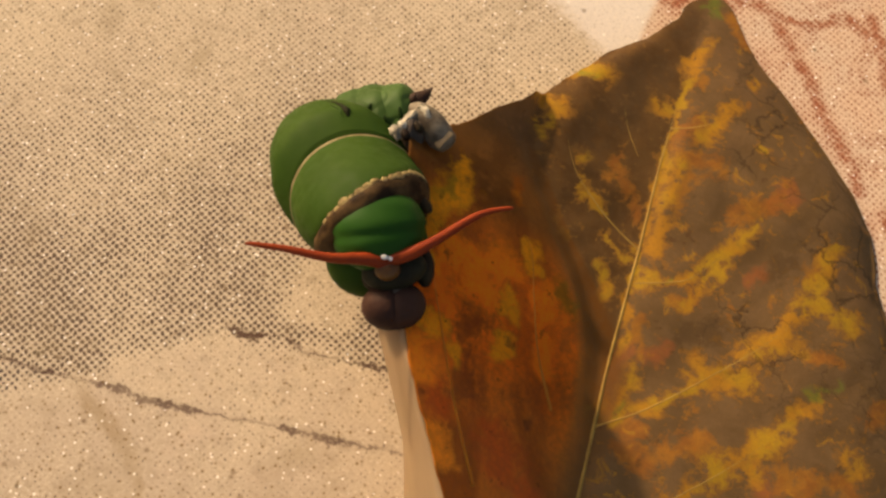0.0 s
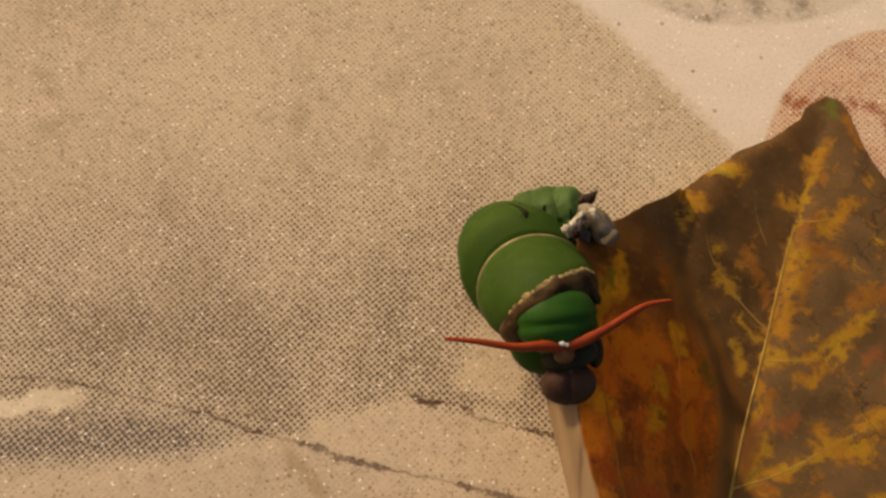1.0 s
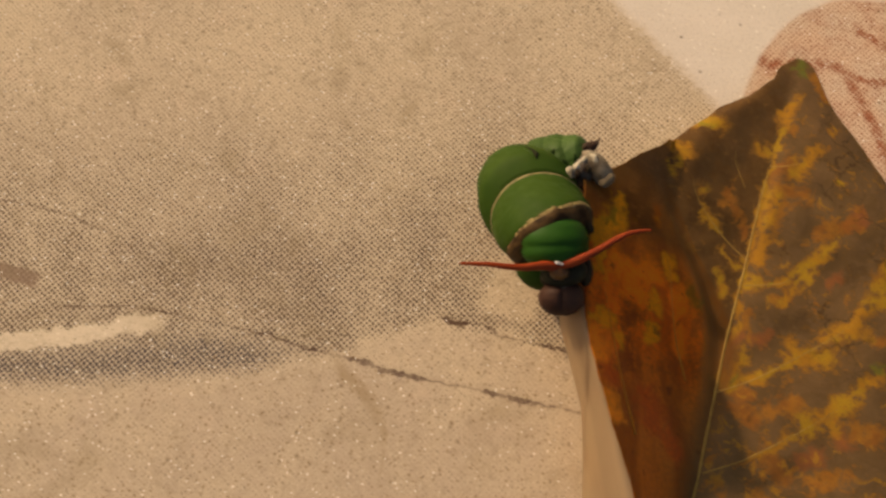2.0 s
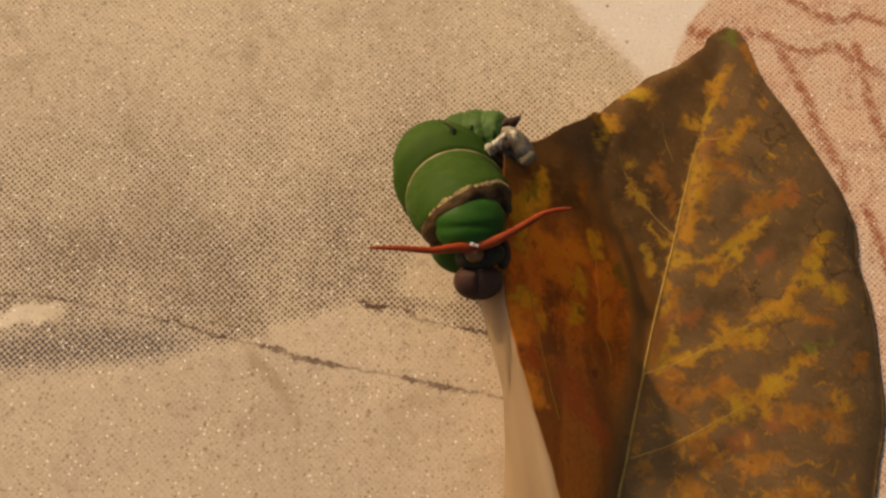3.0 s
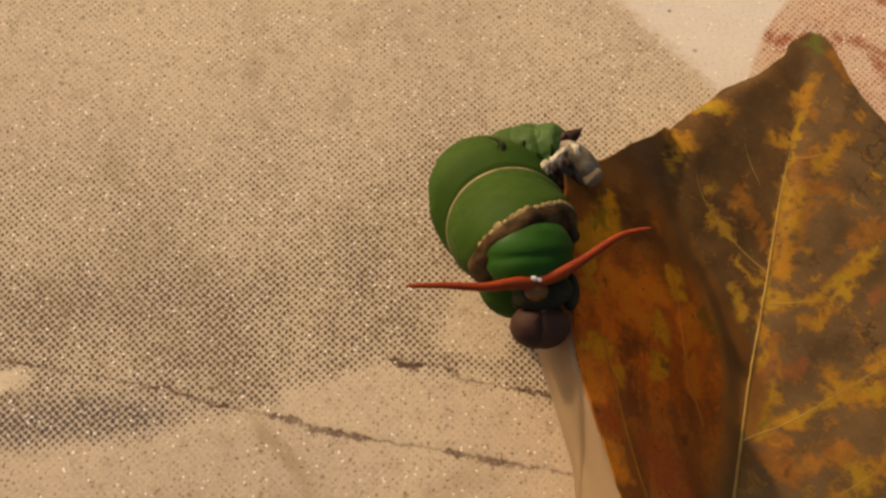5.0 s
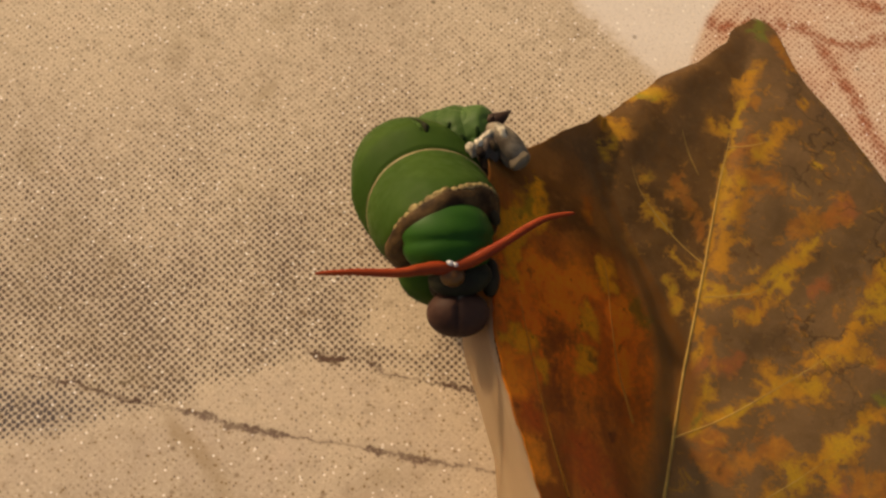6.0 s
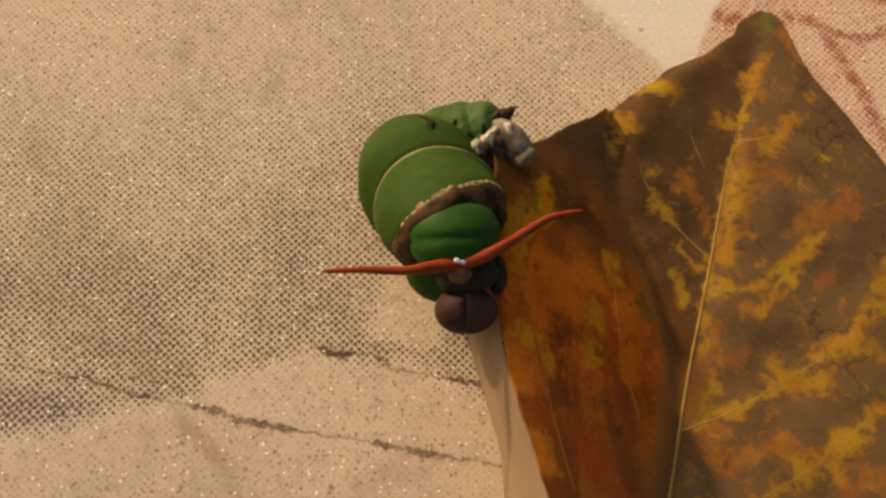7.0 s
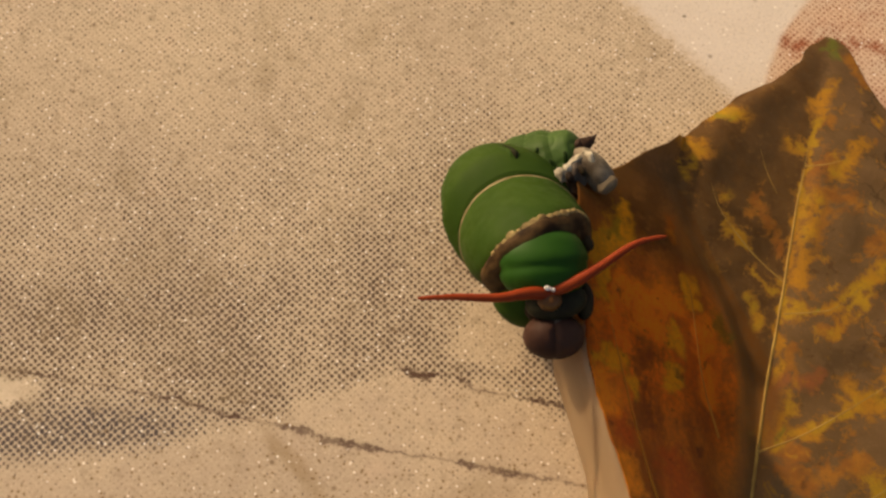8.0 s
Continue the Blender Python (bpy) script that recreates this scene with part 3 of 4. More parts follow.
    # small stray flecks
    fleck = g.ramp(g.add(g.noise(p, 7.5, 5, 0.68, 0.6), g.ramp(y, 1.0, 0.2, 0.0, 0.07)), 0.585, 0.66, 0, 0.6)
    colour = g.mix(g.mul(fleck, outer), colour, g.mix(g.ramp(g.noise(p, 4.0, 3), 0.42, 0.6), (0.36, 0.185, 0.020), (0.30, 0.115, 0.018)))
    colour = g.mix(patch("green_patch", 0.5, 0.3, 0.6), colour, (0.125, 0.165, 0.022))
    colour = g.mix(patch("umber_patch", 0.7, 0.28, 0.62), colour, g.mix(lifted, (0.072, 0.042, 0.018), (0.14, 0.058, 0.022)))
    # browned crease tissue, darkened further with the crease's shade painted in
    colour = g.mix(g.mul(g.ramp(shaded_crease, 0.15, 0.75), g.ramp(streak, 0.3, 0.7, 1.0, 0.72)), colour, (0.125, 0.048, 0.009))
    # dark specks
    colour = g.mix(g.ramp(g.noise(p, 11, 4, 0.6), 0.64, 0.70, 0, 0.45), colour, (0.06, 0.028, 0.012))
    colour = g.mix(g.ramp(fine, 0.35, 0.65, 0.0, 0.22), colour, (0.10, 0.062, 0.028))
    # dry cracks of the outer blade
    wander = g.node("ShaderNodeVectorMath")
    g.put(wander.inputs[0], p)
    shake = g.node("ShaderNodeCombineXYZ", X=g.mul(g.noise(p, 6, 4), 0.3), Y=g.mul(g.noise(p, 7, 4), 0.3))
    g.put(wander.inputs[1], shake.outputs[0])
    cells = g.tree.nodes.new("ShaderNodeTexVoronoi")
    cells.feature = "DISTANCE_TO_EDGE"
    g.put(cells.inputs["Vector"], wander.outputs[0])
    g.put(cells.inputs["Scale"], 3.4)
    crack = g.mul(g.ramp(cells.outputs["Distance"], 0.05, 0.0), g.mul(g.mul(g.ramp(g.add(x, g.mul(y, 0.15)), 3.45, 3.85), g.ramp(y, 1.0, 2.0, 0.15, 1.0)), g.ramp(broad, 0.40, 0.50)))
    colour = g.mix(g.mul(crack, 0.75), colour, (0.055, 0.034, 0.016))
    # fine net of veinlets
    net = g.tree.nodes.new("ShaderNodeTexVoronoi")
    net.feature = "DISTANCE_TO_EDGE"
    g.put(net.inputs["Vector"], p)
    g.put(net.inputs["Scale"], 10.0)
    lines = g.ramp(net.outputs["Distance"], 0.03, 0.0)
    colour = g.mix(g.mul(lines, 0.16), colour, (0.09, 0.05, 0.02))
    g.bump(g.sub(g.add(g.mul(fine, 0.4), g.mul(medium, 0.8)), g.add(g.mul(lines, 0.4), crack)), 0.22, 0.00016)
    g.done(colour, g.ramp(medium, 0.3, 0.7, 0.36, 0.55))
    # light that comes through the blade; held back along the crease and low down to deepen the shade
    doubled = g.tree.nodes.new("ShaderNodeVectorMath")
    doubled.operation = "SCALE"
    g.put(doubled.inputs[0], colour)
    doubled.inputs["Scale"].default_value = 1.7
    glow = g.node("ShaderNodeBsdfTranslucent", Color=g.mix(0.06, doubled.outputs[0], (0.90, 0.32, 0.045)))
    both = g.node("ShaderNodeMixShader", Fac=g.mul(g.mul(g.ramp(raised, 0, 1, 0.10, 0.7), g.ramp(y, 0.2, 1.1, 0.5, 1.0)), g.ramp(shaded_crease, 0.1, 0.8, 1.0, 0.15)))
    g.tree.links.new(g.bsdf.outputs[0], both.inputs[1])
    g.tree.links.new(glow.outputs[0], both.inputs[2])
    g.tree.links.new(both.outputs[0], g.tree.nodes["Material Output"].inputs["Surface"])
    return g.mat


def dry_leaf():
    leaf = new("dry_leaf")
    tagged(leaf, "withered brown and yellow leaf with raised curling margin on the tile", "leaf")
    skin = leaf_material()
    rows, cols = 250, 190
    rib_line = [(x, y) for y, x in RIB]
    verts, faces = [], []
    for j in range(rows + 1):
        y = -3.2 + 7.5 * j / rows
        a, b = between(LEFT, y), between(RIGHT, y)
        for i in range(cols + 1):
            f = i / cols
            rag = (0.02 * noise.noise((y * 6, 2.0, 0)) + 0.014 * noise.noise((y * 17, 4.0, 0))) * (1 - min(1, f * 12)) + 0.015 * noise.noise((y * 4, 9.0, 0)) * (1 - min(1, (1 - f) * 12))
            x = a + (b - a) * f + rag
            verts.append((x, y, leaf_height(x, y)))
    px, py = np.array(verts)[:, 0], np.array(verts)[:, 1]
    # wavering outlines of the patches
    wx = px + np.array([0.07 * noise.noise((x * 5, y * 5, 1)) + 0.05 * noise.noise((x * 13, y * 13, 4)) for x, y, _ in verts])
    wy = py + np.array([0.07 * noise.noise((x * 5, y * 5, 8)) + 0.05 * noise.noise((x * 13, y * 13, 6)) for x, y, _ in verts])
    rib = np.interp(py, *zip(*RIB))
    crease = np.minimum(rib, np.interp(py, *zip(*FOLD)))
    # masks of the raised half, where the glow through it is painted
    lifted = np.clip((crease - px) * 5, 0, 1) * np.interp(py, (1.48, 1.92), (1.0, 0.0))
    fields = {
        "lifted_glow": lifted,
        "raised_glow": np.clip((crease - px) * 5, 0, 1) * np.interp(py, (2.1, 2.6), (1.0, 0.1)),
        "outer_half": np.clip((px - rib) * 12 + 0.5, 0, 1),
        "shaded_crease": np.where(px < crease, np.exp(-(((crease - px) / np.interp(py, (0.3, 1.2, 2.0, 2.5), (0.20, 0.14, 0.10, 0.08))) ** 2)), np.exp(-(((crease - px) / np.interp(py, (0.2, 1.2, 1.6, 2.0), (0.20, 0.20, 0.15, 0.04))) ** 2))) * np.interp(py, (0.0, 0.8, 1.25, 2.3, 2.75), (0.2, 0.5, 1.0, 1.0, 0.0)),
        "yellow_patch": stroke_field(wx, wy, YELLOW_OUTER + YELLOW_CROWN + YELLOW_LIFTED),
        "orange_patch": stroke_field(wx, wy, ORANGE_OUTER + ORANGE_LIFTED),
        "red_patch": stroke_field(wx, wy, RED),
        "green_patch": stroke_field(wx, wy, GREEN),
        "umber_patch": stroke_field(wx, wy, UMBER),
    }
    top = len(verts)
    verts += [(x, y, z - 0.012) for x, y, z in verts]
    w = cols + 1
    for j in range(rows):
        for i in range(cols):
            q = j * w + i
            faces.append((q, q + 1, q + w + 1, q + w))
            faces.append((top + q, top + q + w, top + q + w + 1, top + q + 1))
    rim = [i for i in range(w)] + [j * w + cols for j in range(1, rows + 1)] + [rows * w + i for i in range(cols - 1, -1, -1)] + [j * w for j in range(rows - 1, 0, -1)]
    for q, r in zip(rim, rim[1:] + rim[:1]):
        faces.append((q, top + q, top + r, r))
    blade = link_mesh("blade", verts, faces, skin, leaf)
    lower = Graph("leaf_lower_skin", 0.6, 0.2)
    lower.done((0.40, 0.27, 0.14))
    passing = lower.node("ShaderNodeBsdfTranslucent", Color=(0.95, 0.85, 0.7))
    mixed = lower.node("ShaderNodeMixShader", Fac=0.75)
    lower.tree.links.new(lower.bsdf.outputs[0], mixed.inputs[1])
    lower.tree.links.new(passing.outputs[0], mixed.inputs[2])
    lower.tree.links.new(mixed.outputs[0], lower.tree.nodes["Material Output"].inputs["Surface"])
    blade.data.materials.append(lower.mat)
    for k in range(1, 2 * rows * cols, 2):
        blade.data.polygons[k].material_index = 1
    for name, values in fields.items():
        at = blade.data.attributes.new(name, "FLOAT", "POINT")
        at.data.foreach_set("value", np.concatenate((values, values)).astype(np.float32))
    vein_skin = plain_material("leaf_vein_skin", (0.36, 0.225, 0.050), (0.25, 0.145, 0.032), 5, 0.6, 0.3, 0.1)
    # the veins of the raised half let the light through
    clear = Graph("thin_vein_skin", 0.6, 0.05)
    clear.done(clear.mix(clear.ramp(clear.noise(clear.place(), 6), 0.35, 0.65), (0.62, 0.30, 0.05), (0.48, 0.20, 0.035)))
    let_in = clear.node("ShaderNodeBsdfTranslucent", Color=(0.95, 0.55, 0.10))
    halves = clear.node("ShaderNodeMixShader", Fac=0.6)
    clear.tree.links.new(clear.bsdf.outputs[0], halves.inputs[1])
    clear.tree.links.new(let_in.outputs[0], halves.inputs[2])
    clear.tree.links.new(halves.outputs[0], clear.tree.nodes["Material Output"].inputs["Surface"])
    ribs = [("midrib", rib_line, 0.012)] + [("vein", v, 0.0035 if v is VEINS[-1] else 0.015 if v in VEINS[1:3] else 0.0085) for v in VEINS]
    for name, line, r in ribs:
        m = 10 * (len(line) - 1)
        pts = [spline(line, k * (len(line) - 1) / m) for k in range(m + 1)]
        rings = [(p[0], p[1], leaf_height(p[0], p[1]) - 0.55 * r) for p in pts]
        if name == "midrib":
            radii = [r * between([(0, 1.4), (0.6, 1.0), (0.75, 0.6), (1, 0.15)], k / m) for k in range(m + 1)]
        else:
            radii = [r * (1 - 0.75 * k / m) for k in range(m + 1)]
        link_mesh(name, *tube(rings, radii, 8), clear.mat if line in VEINS[1:3] else vein_skin, leaf)
    # the pale underside of the margin, rolled down to the tile
    under = Graph("pale_leaf_underside", 0.55, 0.3)
    p = under.place()
    ux, uy = under.split(p)
    n1 = under.noise(under.node("ShaderNodeCombineXYZ", X=under.mul(under.add(ux, under.mul(uy, 0.6)), 3.0), Y=under.mul(uy, 0.25)).outputs[0], 2.6, 5, 0.65)
    under.bump(under.noise(p, 30, 3), 0.25, 0.0001)
    under_colour = (under.mix(under.ramp(n1, 0.35, 0.65), (0.40, 0.30, 0.185), (0.29, 0.205, 0.12)))
    pale_skin = under.done(under_colour)
    through_light = under.node("ShaderNodeBsdfTranslucent", Color=(0.9, 0.75, 0.55))
    sheet = under.node("ShaderNodeMixShader", Fac=0.5)
    under.tree.links.new(under.bsdf.outputs[0], sheet.inputs[1])
    under.tree.links.new(through_light.outputs[0], sheet.inputs[2])
    under.tree.links.new(sheet.outputs[0], under.tree.nodes["Material Output"].inputs["Surface"])
    hang = [(-2.6, 3.0, 0.2), (-1.4, 2.5, 0.3), (-0.9, 2.32, 0.36), (-0.45, 2.12, 0.42), (-0.1, 2.0, 0.45), (0.25, 1.86, 0.48), (0.56, 1.66, 0.52), (0.84, 1.45, 0.56), (1.15, 1.34, 0.62), (1.5, 1.26, 0.7)]
    rows, cols = 70, 14
    verts, faces = [], []
    for j in range(rows + 1):
        y = -2.6 + 4.1 * j / rows
        ex = between(LEFT, y)
        ez = leaf_height(ex, y) - 0.012
        hx, hz = between([(a, b) for a, b, _ in hang], y), between([(a, c) for a, _, c in hang], y)
        hz = min(hz, ez - 0.05)
        for i in range(cols + 1):
            f = i / cols
            if f < 0.6:
                g = f / 0.6
                x, z = ex + (hx - ex) * math.sin(g * math.pi / 2), ez + (hz - ez) * g
            else:
                g = (f - 0.6) / 0.4
                x, z = hx + 0.25 * (1 - math.cos(g * math.pi / 2)), hz + (0.01 - hz) * math.sin(g * math.pi / 2)
            verts.append((x + 0.01 * noise.noise((y * 3, f * 3, 5)), y, max(0.008, z)))
    w = cols + 1
    for j in range(rows):
        for i in range(cols):
            q = j * w + i
            faces.append((q, q + 1, q + w + 1, q + w))
    margin = link_mesh("rolled_margin", verts, faces, pale_skin, leaf, "pale papery underside of the rolled leaf margin")
    thick = margin.modifiers.new("thickness", "SOLIDIFY")
    thick.thickness = 0.012 * CM
    return leaf


dry_leaf()

# ---- the caterpillar ----
# stations: centre, radius, and the way that the ring faces
ABDOMEN = [
    (0.613, 1.985, 0.268, 0.222, 0.50, -0.62, 0.61), (0.642, 1.938, 0.369, 0.314, 0.43, -0.60, 0.67), (0.734, 1.834, 0.489, 0.386, 0.37, -0.61, 0.71),
    (0.863, 1.686, 0.598, 0.441, 0.31, -0.61, 0.73), (0.963, 1.574, 0.661, 0.411, 0.28, -0.63, 0.72),
]
THORAX = [
    (0.967, 1.580, 0.607, 0.398, 0.28, -0.63, 0.72), (0.993, 1.534, 0.676, 0.418, 0.31, -0.65, 0.69), (1.025, 1.466, 0.760, 0.415, 0.45, -0.73, 0.51),
    (1.064, 1.411, 0.850, 0.406, 0.62, -0.72, 0.30), (1.098, 1.362, 0.920, 0.380, 0.71, -0.70, 0.13), (1.132, 1.323, 0.940, 0.320, 0.71, -0.69, 0.11),
]
SADDLE = [
    (1.084, 1.379, 0.900, 0.372, 0.71, -0.70, 0.13), (1.114, 1.338, 0.935, 0.388, 0.71, -0.70, 0.13), (1.152, 1.287, 0.955, 0.365, 0.69, -0.71, 0.12),
    (1.185, 1.245, 0.945, 0.325, 0.66, -0.74, 0.14), (1.205, 1.220, 0.935, 0.240, 0.65, -0.74, 0.16),
]
REAR = [
    [(0.845, 2.051, 0.400, 0.258, 0.72, 0.39, 0.58), (0.864, 2.078, 0.442, 0.272, 0.73, 0.42, 0.53), (0.921, 2.098, 0.492, 0.272, 0.75, 0.45, 0.49), (0.975, 2.117, 0.525, 0.258, 0.76, 0.48, 0.44)],
    [(0.943, 2.108, 0.520, 0.252, 0.79, 0.44, 0.43), (0.996, 2.127, 0.552, 0.260, 0.79, 0.44, 0.43), (1.050, 2.140, 0.602, 0.252, 0.79, 0.44, 0.43), (1.095, 2.158, 0.625, 0.232, 0.79, 0.44, 0.43)],
    [(1.060, 2.153, 0.620, 0.226, 0.81, 0.41, 0.42), (1.102, 2.167, 0.650, 0.220, 0.83, 0.37, 0.41), (1.152, 2.172, 0.700, 0.196, 0.88, 0.30, 0.38), (1.186, 2.176, 0.720, 0.150, 0.91, 0.21, 0.35)],
]
CREASES = [[(1.00, 2.07), (1.035, 2.00), (1.07, 1.93)], [(1.075, 2.15), (1.11, 2.07), (1.125, 2.0)], [(0.90, 2.13), (0.905, 2.06), (0.93, 1.99)]]
# the camera's right, up and facing axes, so that the lumps fit its view
VIEW_AXES = Matrix(((0.943, 0.326, 0.066), (-0.330, 0.888, 0.321), (0.046, -0.324, 0.945))).transposed()


def ring_basis(st):
    n = Vector(st[4:7]).normalized()
    side = Vector((-0.33, 0.888, 0.321)).cross(n).normalized()
    return n, side, n.cross(side).normalized()


def loft(stations, per=7, sides=64, uneven=0.0, grow=1.0, crease=0.0):
    m = per * (len(stations) - 1)
    verts, faces = [], []
    for k in range(m + 1):
        st = spline(stations, k / per)
        _, side, top = ring_basis(st)
        for j in range(sides):
            a = 2 * math.pi * j / sides
            d = side * math.cos(a) + top * math.sin(a)
            p = Vector(st[:3]) + d * (st[3] * grow)
            r = uneven * noise.noise(p * 7.0) + 0.3 * uneven * noise.noise(p * 19.0)
            if crease:
                r -= crease * math.exp(-((noise.noise(p * 6.0 + Vector((3, 1, 2))) / 0.07) ** 2))
            verts.append(tuple(p + d * r))
    for k in range(m):
        for j in range(sides):
            q = (j + 1) % sides
            faces.append((k * sides + j, k * sides + q, (k + 1) * sides + q, (k + 1) * sides + j))
    for k, flip in ((0, True), (m, False)):
        st = spline(stations, k / per)
        n = Vector(st[4:7]).normalized() * (st[3] * (0.35 if k else -0.35))
        verts.append(tuple(Vector(st[:3]) + n))
        c = len(verts) - 1
        for j in range(sides):
            q = (j + 1) % sides
            faces.append((k * sides + q, k * sides + j, c) if flip else (k * sides + j, k * sides + q, c))
    return verts, faces


def band_line(stations, u, width, proud, sides=96, wave=0.0):
    """A narrow raised line round a body ring."""
    verts, faces = [], []
    for j in range(sides):
        a = 2 * math.pi * j / sides
        for i, (du, h) in enumerate(((-1, -0.02), (-0.6, proud), (0.6, proud), (1, -0.02))):
            st = spline(stations, u + du * width * (1 + wave * math.sin(a * 31)))
            _, side, top = ring_basis(st)
            verts.append(tuple(Vector(st[:3]) + (side * math.cos(a) + top * math.sin(a)) * (st[3] + h)))
    for j in range(sides):
        q = (j + 1) % sides
        for i in range(3):
            faces.append((j * 4 + i, q * 4 + i, q * 4 + i + 1, j * 4 + i + 1))
    return verts, faces


def caterpillar():
    bug = new("caterpillar")
    tagged(bug, "green swallowtail caterpillar rearing up with orange forked horns out", "caterpillar")
    green = plain_material("caterpillar_green_skin", (0.0235, 0.051, 0.0060), (0.030, 0.060, 0.0072), 2.5, 0.6, 0.15, 0.06, 0.08)
    light_green = plain_material("caterpillar_pale_green_skin", (0.026, 0.056, 0.010), (0.037, 0.073, 0.015), 4, 0.55, 0.2, 0.1, 0.08)
    bright = plain_material("caterpillar_bright_green_skin", (0.014, 0.058, 0.0055), (0.020, 0.070, 0.007), 3, 0.5, 0.12, 0.1, 0.08)
    tan = plain_material("caterpillar_tan_line", (0.30, 0.225, 0.115), (0.20, 0.14, 0.065), 12, 0.55, 0.2, 0.3)
    brown = plain_material("caterpillar_brown_band", (0.022, 0.012, 0.006), (0.080, 0.046, 0.018), 9, 0.6, 0.35, 0.06)
    dark = plain_material("caterpillar_dark_brown", (0.020, 0.012, 0.008), (0.034, 0.026, 0.013), 8, 0.6, 0.2, 0.08)
    head_skin = plain_material("caterpillar_head_shell", (0.058, 0.028, 0.019), (0.036, 0.017, 0.012), 5, 0.55, 0.25, 0.07)
    grey = plain_material("caterpillar_grey_flank", (0.25, 0.205, 0.145), (0.060, 0.044, 0.029), 6, 0.5, 0.3, 0.08)
    taupe = plain_material("caterpillar_taupe_flank", (0.050, 0.036, 0.026), (0.12, 0.090, 0.064), 8, 0.5, 0.3, 0.2)
    white = plain_material("caterpillar_white_mark", (0.58, 0.51, 0.37), (0.16, 0.13, 0.085), 14, 0.45, 0.2, 0.4)
    collar_skin = plain_material("caterpillar_collar_skin", (0.024, 0.022, 0.011), (0.016, 0.013, 0.008), 7, 0.55, 0.2, 0.08)
    crease_shade_skin = plain_material("caterpillar_crease_shade", (0.009, 0.022, 0.004), (0.013, 0.028, 0.006), 8, 0.6, 0.2, 0.05)
    tooth = plain_material("caterpillar_cream_scallop", (0.31, 0.235, 0.10), (0.11, 0.072, 0.030), 24, 0.55, 0.3, 0.1)
    pad = plain_material("clasper_pad_skin", (0.15, 0.112, 0.066), (0.095, 0.068, 0.040), 6, 0.4, 0.15, 0.25)
    horn_skin = plain_material("osmeterium_orange", (0.235, 0.036, 0.009), (0.165, 0.021, 0.007), 5, 0.5, 0.15, 0.10, 0.0)
    base_skin = plain_material("osmeterium_base_amber", (0.125, 0.050, 0.007), (0.085, 0.030, 0.006), 5, 0.35, 0.1, 0.3, 0.1)

    def under(child, part_of):
        child.parent = part_of
        return child

    def piece(name, shape, skin, label=""):
        return link_mesh(name, *shape, skin, bug, label)

    def lump(name, centre, radii, skin, turn=0.0, label="", dent=None, seg=24, rows=16):
        return piece(name, blob(centre, radii, VIEW_AXES @ Matrix.Rotation(radians(turn), 3, "Z"), seg, rows, dent), skin, label)

    rim = plain_material("caterpillar_yellow_green_rim", (0.050, 0.092, 0.022), (0.036, 0.076, 0.016), 6, 0.55, 0.2, 0.1)
    for group, skin in zip(REAR, (light_green, light_green, rim)):
        piece("abdomen_segment", loft(group, 9, 96, 0.012, 1.03, 0.009), skin)
    # dark strips laid on the skin as the shade of creases below the tail
    # out points towards the camera, so marks land where its view needs them
    out = Vector((0.046, -0.324, 0.945))
    rear_trees = [BVHTree.FromPolygons(*loft(group, 9, 96, 0.012, 1.03, 0.009)) for group in REAR]
    for pts in CREASES:
        rings = []
        for k in range(13):
            q = Vector(spline(pts, k * (len(pts) - 1) / 12)).to_3d() + Vector((0, 0, 0.8))
            hits = [h for h in (tree.ray_cast(q + out, -out)[0] for tree in rear_trees) if h]
            rings.append(tuple(max(hits, key=lambda h: h.dot(out)) if hits else q))
        piece("crease_shade", tube(rings, [0.002 + 0.013 * math.sin(math.pi * (k / 12) ** 0.7) for k in range(13)], 10), crease_shade_skin)
    piece("abdomen", loft(ABDOMEN, 8, 72, 0.006), green)
    piece("thorax", loft(THORAX, 8, 72, 0.005), green)
    piece("tan_ring", band_line(THORAX, 0.9, 0.13, 0.005, 96, 0.15), tan, "thin tan line round the thorax")
    saddle = piece("saddle_band", loft(SADDLE, 9, 110, 0.010, 1.0, 0.006), brown, "mottled brown saddle band")
    # scalloped tan edge of the saddle band
    st = spline(SADDLE, 0.72)
    n, side, top = ring_basis(st)
    for k in range(25):
        a = radians(-8 + 194 * k / 24)
        d = side * math.cos(a) + top * math.sin(a)
        size = random.uniform(0.5, 1.0)
        c = Vector(st[:3]) + d * (st[3] - 0.001) + n * random.uniform(-0.008, 0.008)
        under(piece("scallop", blob(c, (0.038 * size, 0.030 * size, 0.009), Matrix((d.cross(n), n, d)).transposed(), 10, 6), tooth), saddle)
    lump("lower_thorax", (1.150, 1.150, 0.76), (0.25, 0.24, 0.22), green)

    def crease(d):
        # a furrow across the shield, and a second shallow one above it
        return 1.0 - 0.07 * math.exp(-(((d.y + 0.10 - 0.18 * d.x) / 0.11) ** 2)) - 0.02 * math.exp(-(((d.y - 0.42) / 0.16) ** 2)) + 0.008 * noise.noise(d * 4)

    lump("front_thorax", (1.178, 1.205, 1.115), (0.285, 0.248, 0.20), bright, -6, "bright green shield behind the head", crease, 48, 36)
    lump("collar", (1.325, 1.020, 1.055), (0.190, 0.118, 0.10), collar_skin, 8, "", None, 32, 20)
    lump("collar_knob", (1.490, 1.120, 0.96), (0.06, 0.12, 0.09), dark)
    lump("collar_knob", (1.225, 0.985, 0.90), (0.07, 0.07, 0.09), dark)
    def head_shape(d):
        groove = 0.06 * math.exp(-((d.x / 0.07) ** 2)) * max(0.0, d.z + 0.3)
        return 1.0 - groove + 0.05 * abs(d.x) ** 0.5 + 0.012 * noise.noise(d * 5)

